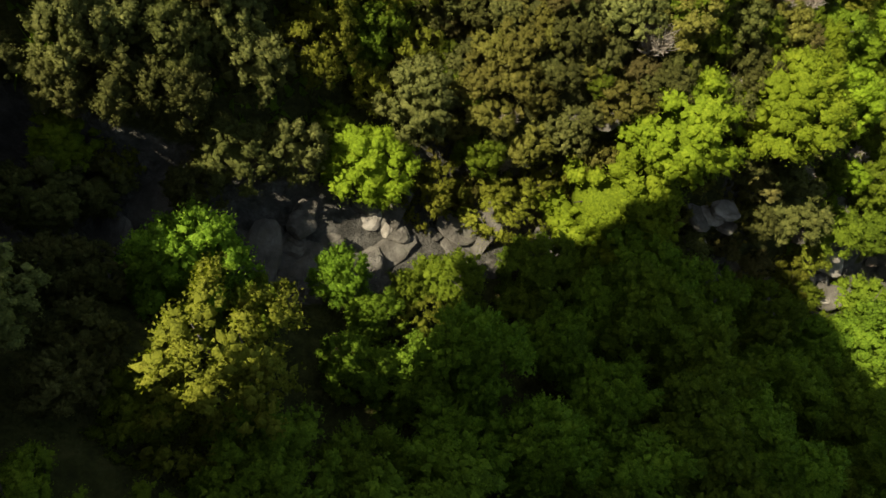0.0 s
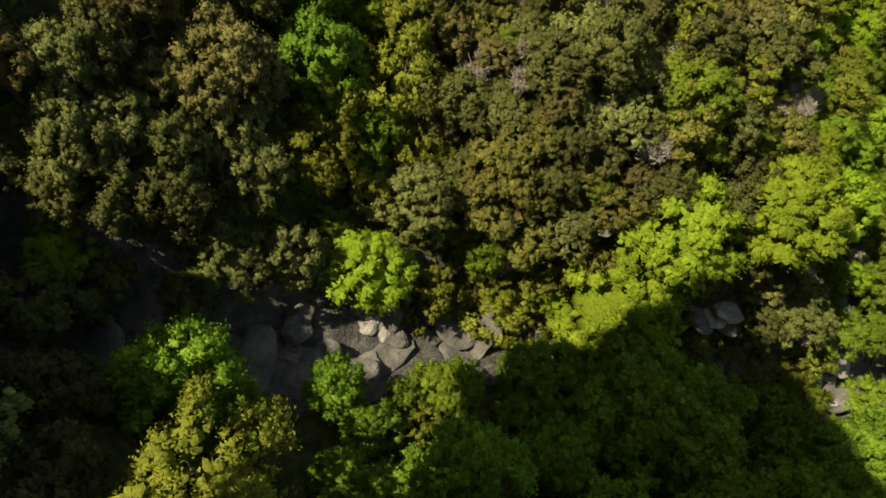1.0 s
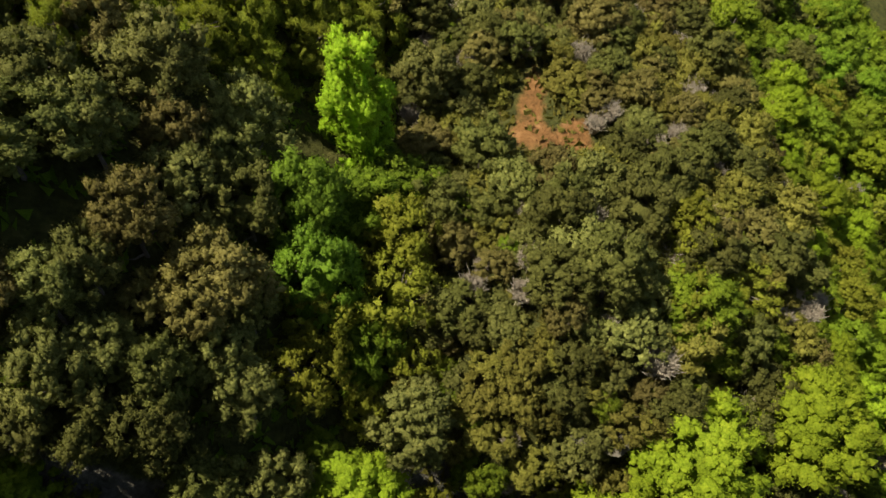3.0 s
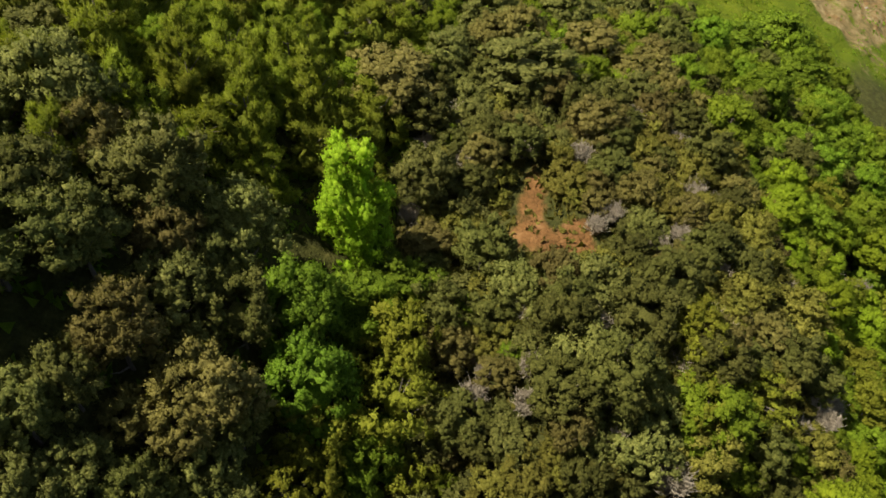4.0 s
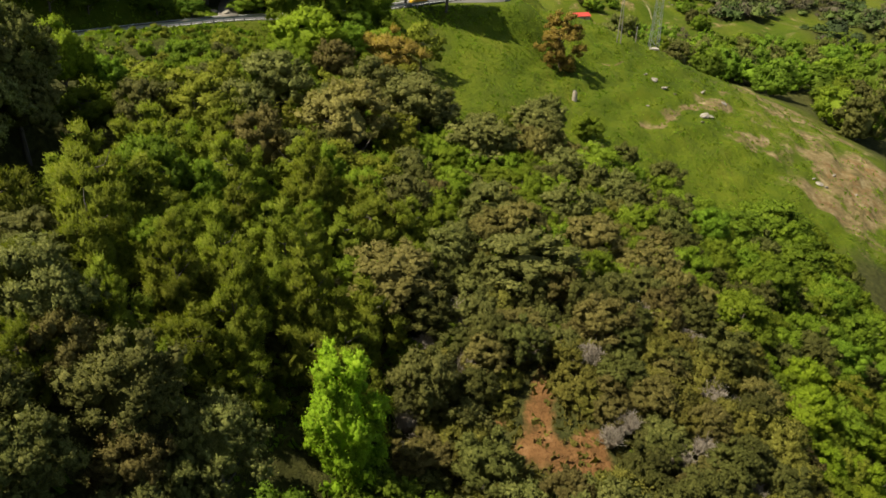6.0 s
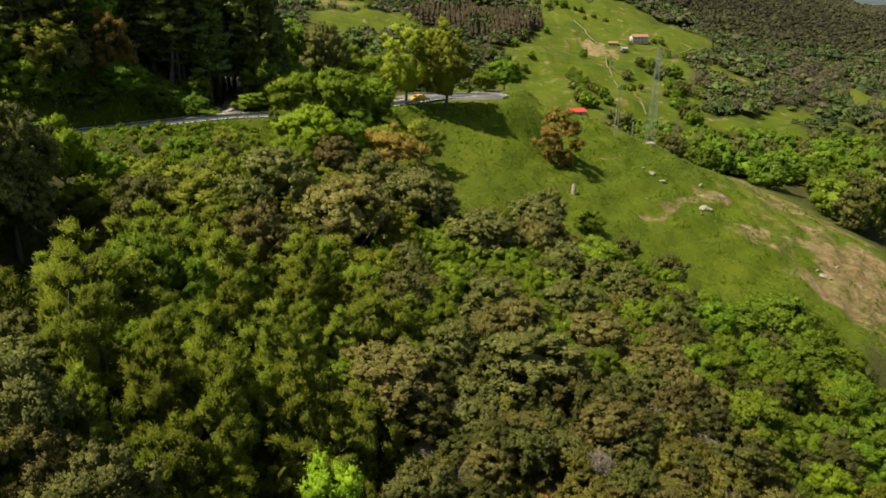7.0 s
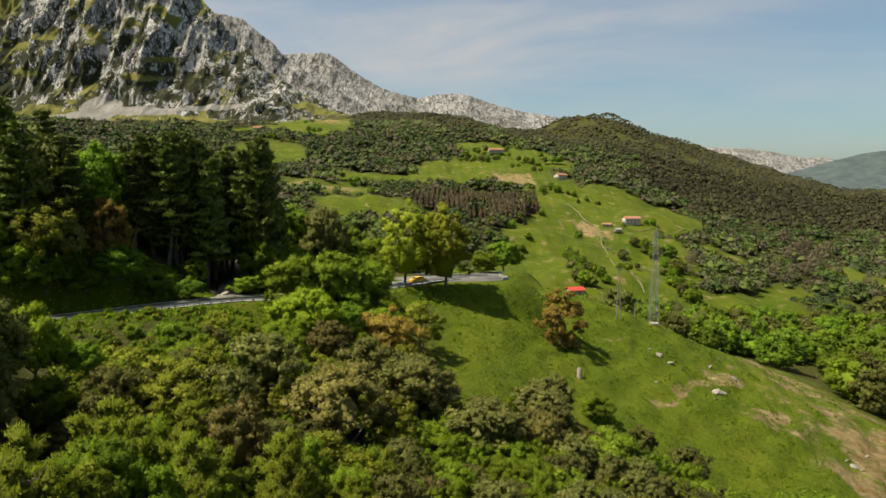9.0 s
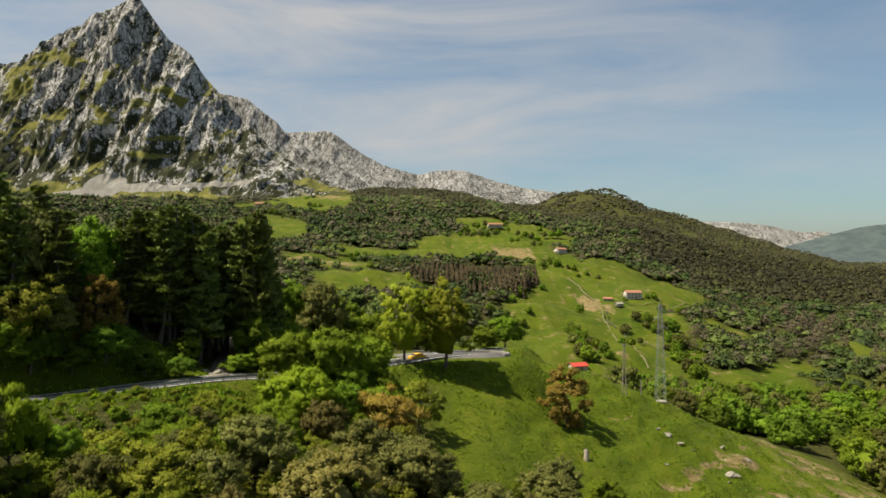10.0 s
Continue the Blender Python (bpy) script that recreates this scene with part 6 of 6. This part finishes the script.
lattice_mast(53.5, 192.0, 23.7, 2.2, 0.7)

pole = tagged(new("twin_pole"), "pale twin-legged power pole joined at the head", "power pole")
px, py = 43.0, 186.0
pole.location = (px, py, ground_z(px, py))
for s in (-1, 1):
    part("leg", mesh_of("leg", *tube([(0.48 * s, 0, -0.5), (0.12 * s, 0, 12.3)], [0.12, 0.08], 8), POLE_WOOD, True), pole)
for z in (4.5, 8.0):
    part("tie", mesh_of("tie", *prism([(-0.5 + z * 0.025, 0, z), (0.5 - z * 0.025, 0, z)], 0.05, 5), STEEL), pole)
arm = part("crossarm", soft_box("crossarm", (1.5, 0.12, 0.14), STEEL, 0.02, (0, 0, 12.1)), pole)
for s in (-0.65, 0, 0.65):
    part("insulator", mesh_of("insulator", *tube([(s, 0, 12.15), (s, 0, 12.3), (s, 0, 12.5)], [0.05, 0.09, 0.04], 8), CONCRETE), arm)
for x, y, tall in ((48.5, 191.0, 3.6), (118, 470, 8.0), (190, 560, 9.0), (280, 640, 9.0)):
    post = tagged(new("pole"), "plain weathered pole in the pasture", "pole", "pasture poles")
    post.location = (x, y, ground_z(x, y))
    part("shaft", mesh_of("shaft", *tube([(0, 0, -0.4), (0, 0, tall)], [0.14, 0.10], 7), POLE_WOOD, True), post)
    part("cap", mesh_of("cap", *tube([(0, 0, tall - 0.02), (0, 0, tall + 0.1)], [0.13, 0.05], 7), STEEL), post)


# ---- farmhouses ----
def house(x, y, turn, length, depth, tall, roof, wall, windows, label, name="farmhouse", door=True):
    root = tagged(new(name), label, "house", "farm buildings")
    root.matrix_world = pose(x, y, ground_z(x, y) - 0.3, 0, 0, turn)
    ridge = tall + depth * 0.24
    for s in (-1, 1):
        part("wall", soft_box("wall", (length, 0.45, tall), wall, 0.03, (0, s * (depth / 2 - 0.225), tall / 2)), root)
        h, q = depth / 2 - 0.45, s * (length / 2 - 0.225)
        v = np.array([(q + e, yy, zz) for e in (-0.225, 0.225) for yy, zz in ((-h, 0), (h, 0), (h, tall), (0, ridge - 0.2), (-h, tall))])
        f = np.array([(0, 1, 2), (0, 2, 3), (0, 3, 4), (5, 7, 6), (5, 8, 7), (5, 9, 8)] + [t for k in range(5) for t in ((k, k + 5, (k + 1) % 5 + 5), (k, (k + 1) % 5 + 5, (k + 1) % 5))])
        part("gable", mesh_of("gable", v, f, wall), root)
        e = 0.5
        slope = math.hypot(depth / 2 + e, ridge - tall)
        me = soft_box("roof", (length + 2 * e, slope, 0.22), roof, 0.04)
        ob = part("roof", me, root)
        ob.matrix_basis = pose(0, s * (depth / 4 + e / 2 - 0.05), (tall + ridge) / 2 + 0.02, -s * math.degrees(math.atan2(ridge - tall, depth / 2 + e)), 0, 0)
    for wx, wz in windows:
        w = part("window", soft_box("window", (0.95, 0.14, 1.15), CONCRETE, 0.02, (wx, -depth / 2 - 0.02, wz)), root)
        part("pane", soft_box("pane", (0.72, 0.06, 0.92), WINDOW_DARK, 0.01, (wx, -depth / 2 - 0.08, wz)), w, "dark window pane")
    if door:
        part("door", soft_box("door", (1.1, 0.14, 2.1), WOODEN_DOOR, 0.02, (length * 0.12, -depth / 2 - 0.04, 1.35)), root, "brown wooden door")
    return root


house(161, 609, 8, 13.5, 8.0, 5.4, TILE, PLASTER, [(-4.5, 1.6), (-2, 1.6), (4.4, 1.6), (-4.5, 4.0), (-1.5, 4.0), (1.5, 4.0), (4.4, 4.0)], "whitewashed farmhouse with a red tiled roof on the pasture")
house(137, 596, -12, 7.0, 5.0, 2.8, TILE, STONE_WALL, [(-2, 1.5)], "low stone barn with a tiled roof", "barn")
house(141, 575, 20, 5.0, 4.0, 2.2, STONE_WALL, STONE_WALL, [(1.5, 1.3)], "small ruined stone hut", "stone_hut", False)
house(131, 794, 35, 13, 8, 5.0, TILE, PLASTER, [(-4, 1.6), (-4, 3.7), (0, 3.7), (4, 3.7)], "pale farmhouse with a red roof among trees")
house(70, 952, 10, 19, 9, 4.6, TILE, STONE_WALL, [(-6, 1.6), (-2, 1.6), (5, 1.6)], "long stone farmhouse with a red roof")
house(-288, 1106, -15, 14, 9, 4.8, TILE, STONE_WALL, [(-4, 1.6), (0, 3.4), (4, 3.4)], "stone farmhouse below the cliffs")
house(74.5, 404, 18, 9.0, 6.5, 2.9, RED_SHEET, STONE_WALL, [(-2.5, 1.5)], "low shed with a bright red sheet roof", "shed")

wall_line = line_points([(128, 560, 0), (120, 520, 0), (133, 470, 0), (150, 425, 0)], 3.2)
field_wall = tagged(new("field_wall"), "low drystone wall running down the pasture", "wall")
for (x0, y0, _), (x1, y1, _) in zip(wall_line, wall_line[1:]):
    ob = part("stone_length", boulder_mesh("stone_length", int(y0 * 7), BOULDER, 0.8) if y0 > 552 else bpy.data.meshes["stone_length"], field_wall)
    ob.matrix_basis = Matrix.Translation(((x0 + x1) / 2, (y0 + y1) / 2, ground_z((x0 + x1) / 2, (y0 + y1) / 2) + 0.3)) @ pose(0, 0, 0, 0, 0, math.degrees(math.atan2(y1 - y0, x1 - x0))) @ Matrix.Diagonal((1.9, 0.4, 0.5, 1))


# ---- a parked yellow car ----
def parked_car(x, y, turn):
    root = tagged(new("car"), "small yellow car parked at the lay-by", "car")
    root.matrix_world = pose(x, y, ground_z(x, y) + 0.17, 0, 0, turn)
    bm = bmesh.new()
    side = [(-2.0, 0.35), (-2.05, 0.75), (-1.85, 0.95), (-1.1, 1.02), (-0.6, 1.45), (0.9, 1.47), (1.6, 1.05), (2.0, 0.95), (2.05, 0.45), (1.9, 0.30)]
    left = [bm.verts.new((a, -0.82 + 0.12 * (b > 1.1), b)) for a, b in side]
    right = [bm.verts.new((a, 0.82 - 0.12 * (b > 1.1), b)) for a, b in side]
    bm.faces.new(left)
    bm.faces.new(right[::-1])
    for k in range(len(side)):
        q = (k + 1) % len(side)
        bm.faces.new((left[k], right[k], right[q], left[q]))
    bmesh.ops.recalc_face_normals(bm, faces=bm.faces)
    bmesh.ops.bevel(bm, geom=list(bm.edges), offset=0.06, segments=2, affect="EDGES")
    me = bpy.data.meshes.new("body")
    bm.to_mesh(me)
    bm.free()
    me.materials.append(CAR_YELLOW)
    part("body", me, root, "yellow painted body")
    for s in (-1, 1):
        part("side_window", soft_box("side_window", (1.5, 0.03, 0.34), WINDOW_DARK, 0.01, (0.2, s * 0.765, 1.24)), root, "dark side window")
    part("windscreen", soft_box("windscreen", (0.03, 1.2, 0.5), WINDOW_DARK, 0.01), root, "dark windscreen").matrix_basis = pose(-0.88, 0, 1.24, 0, 50, 0)
    for wx in (-1.25, 1.25):
        for s in (-1, 1):
            wheel = part("wheel", mesh_of("tyre", *tube([(wx, s * 0.62, 0.15), (wx, s * 0.64, 0.15), (wx, s * 0.84, 0.15), (wx, s * 0.86, 0.15)], [0.02, 0.32, 0.32, 0.02], 18), TYRE), root, "black tyre")
            part("rim", mesh_of("rim", *tube([(wx, s * 0.85, 0.15), (wx, s * 0.875, 0.15)], [0.18, 0.02], 12), STEEL), wheel, "steel rim")
    for s in (-0.55, 0.55):
        part("headlight", soft_box("headlight", (0.06, 0.30, 0.14), CONCRETE, 0.02, (-2.04, s, 0.78)), root, "clear headlight")
    return root


parked_car(-5.6, 170.2, 42)


# ---- low growth on the open slopes ----
def low_growth(name, label, category, x0, x1, y0, y1, count, seed, material, size, where):
    """Small leafy tufts over a stretch of ground, thick where the function is high."""
    rng = np.random.default_rng(seed)
    x, y = rng.uniform(x0, x1, count), rng.uniform(y0, y1, count)
    ok = where(x, y) > rng.uniform(0, 1, count)
    x, y = x[ok], y[ok]
    n = len(x)
    s = size * rng.uniform(0.6, 1.5, n)
    at = np.repeat(np.stack([x, y, height(x, y)], 1), 5, 0) + rng.normal(0, 0.45, (5 * n, 3)) * np.repeat(s, 5)[:, None] * (1, 1, 0)
    at[:, 2] = height(at[:, 0], at[:, 1]) + 0.25 * np.repeat(s, 5)
    v, f = leaves(rng, at, np.tile([0.0, 0.0, 0.9], (5 * n, 1)), 1.0, 0.8, 0.0, 0.55)
    mid = np.repeat(at, 3, 0)
    v = mid + (v - mid) * np.repeat(np.repeat(s, 5), 3)[:, None]
    return tagged(new(name, mesh_of(name, v, f, material)), label, category, kind="stuff")


def clear_of_road(x, y):
    return (near_line(x, y, ROAD_LINE)[0] > 4.4) & (near_line(x, y, TRACK_LINE)[0] > 2.6) & (np.hypot((x - 2) / 15, (y - 177) / 8.4) > 1)


def meadow_cover(x, y):
    patchy = smooth(-0.15, 0.75, waves(x, y, 11, 71, 3) + 0.5 * waves(x, y, 40, 72, 2))
    return open_ground(x, y) * patchy * clear_of_road(x, y) * (1 - in_patch(x, y, SCAR_PATCHES)) * smooth(206, 190, y)


def on_knoll(x, y):
    return (x > -3) & (x < 30) & (y < 70)


def slope_cover(x, y):
    bare = np.maximum(in_patch(x, y, SOIL_PATCHES), open_ground(x, y))
    wet = np.abs(y - stream_y(x)) < 4.5
    return (1 - bare) * clear_of_road(x, y) * ~wet * (0.35 + 0.65 * smooth(-0.3, 0.5, waves(x, y, 9, 73, 3)))


low_growth("bracken", "low green bracken and rank grass on the meadow spur", "bracken", -6, 100, 112, 208, 5000, 74, LEAF_FRESH, 0.36, meadow_cover)
low_growth("tall_grass", "yellow-green tussocks scattered over the meadow", "grass", -6, 100, 112, 208, 2600, 75, LEAF_GREEN, 0.30, lambda x, y: open_ground(x, y) * clear_of_road(x, y) * smooth(206, 190, y))
low_growth("undergrowth", "green undergrowth between the trees of the slope", "undergrowth", -40, 66, 24, 132, 11000, 76, LEAF_GREEN, 0.62, lambda x, y: slope_cover(x, y) * ~on_knoll(x, y))
low_growth("dry_undergrowth", "olive-brown heath and dry grass under the scrub", "undergrowth", -3, 30, 24, 70, 5000, 78, LEAF_SCRUB, 0.45, lambda x, y: (0.25 + 0.75 * slope_cover(x, y)) * on_knoll(x, y))
low_growth("roadside_weeds", "rank weeds and grass along the road bank", "weeds", -80, 6, 96, 176, 6000, 77, LEAF_FRESH, 0.5, lambda x, y: clear_of_road(x, y) * (near_line(x, y, ROAD_LINE)[0] < 13))


# ---- cables ----
def cable(a, b, sag):
    u = np.linspace(0, 1, 25)
    a, b = np.array(a, float), np.array(b, float)
    p = a + (b - a) * u[:, None]
    p[:, 2] -= sag * 4 * u * (1 - u)
    ob = new("power_cable", mesh_of("power_cable", *tube(p, [0.022] * 25, 4), TYRE))
    return tagged(ob, "thin dark power cable hanging between the masts", "cable", "power cables")


mast_top = ground_z(53.5, 192.0)
for side, up in ((1.7, 17.6), (-1.5, 19.7), (1.3, 21.7)):
    cable((53.5 + side, 192, mast_top + up), (-150, 205 + side, 92 + 0.2 * up), 7.0)


# ---- farm paths ----
PATH_STONE = plain_material("trodden_path", (0.09, 0.10, 0.03), (0.20, 0.18, 0.09), 0.5, 0.95, bump=0.05)
for line, half in (([(124, 580), (122, 561), (118, 525), (117, 490), (118, 455), (120, 422)], 0.5), ([(100, 690), (118, 640), (124, 600), (150, 590), (185, 600), (230, 640)], 0.6), ([(20, 790), (60, 800), (100, 795), (128, 790)], 0.6)):
    p = line_points([(a, b, 0) for a, b in line], 4.0)
    p[:, 2] = height(p[:, 0], p[:, 1]) + 0.25
    tagged(new("farm_path", ribbon(p, half, 0.12, PATH_STONE, "farm_path")), "pale trodden farm path across the pasture", "path", kind="structure")
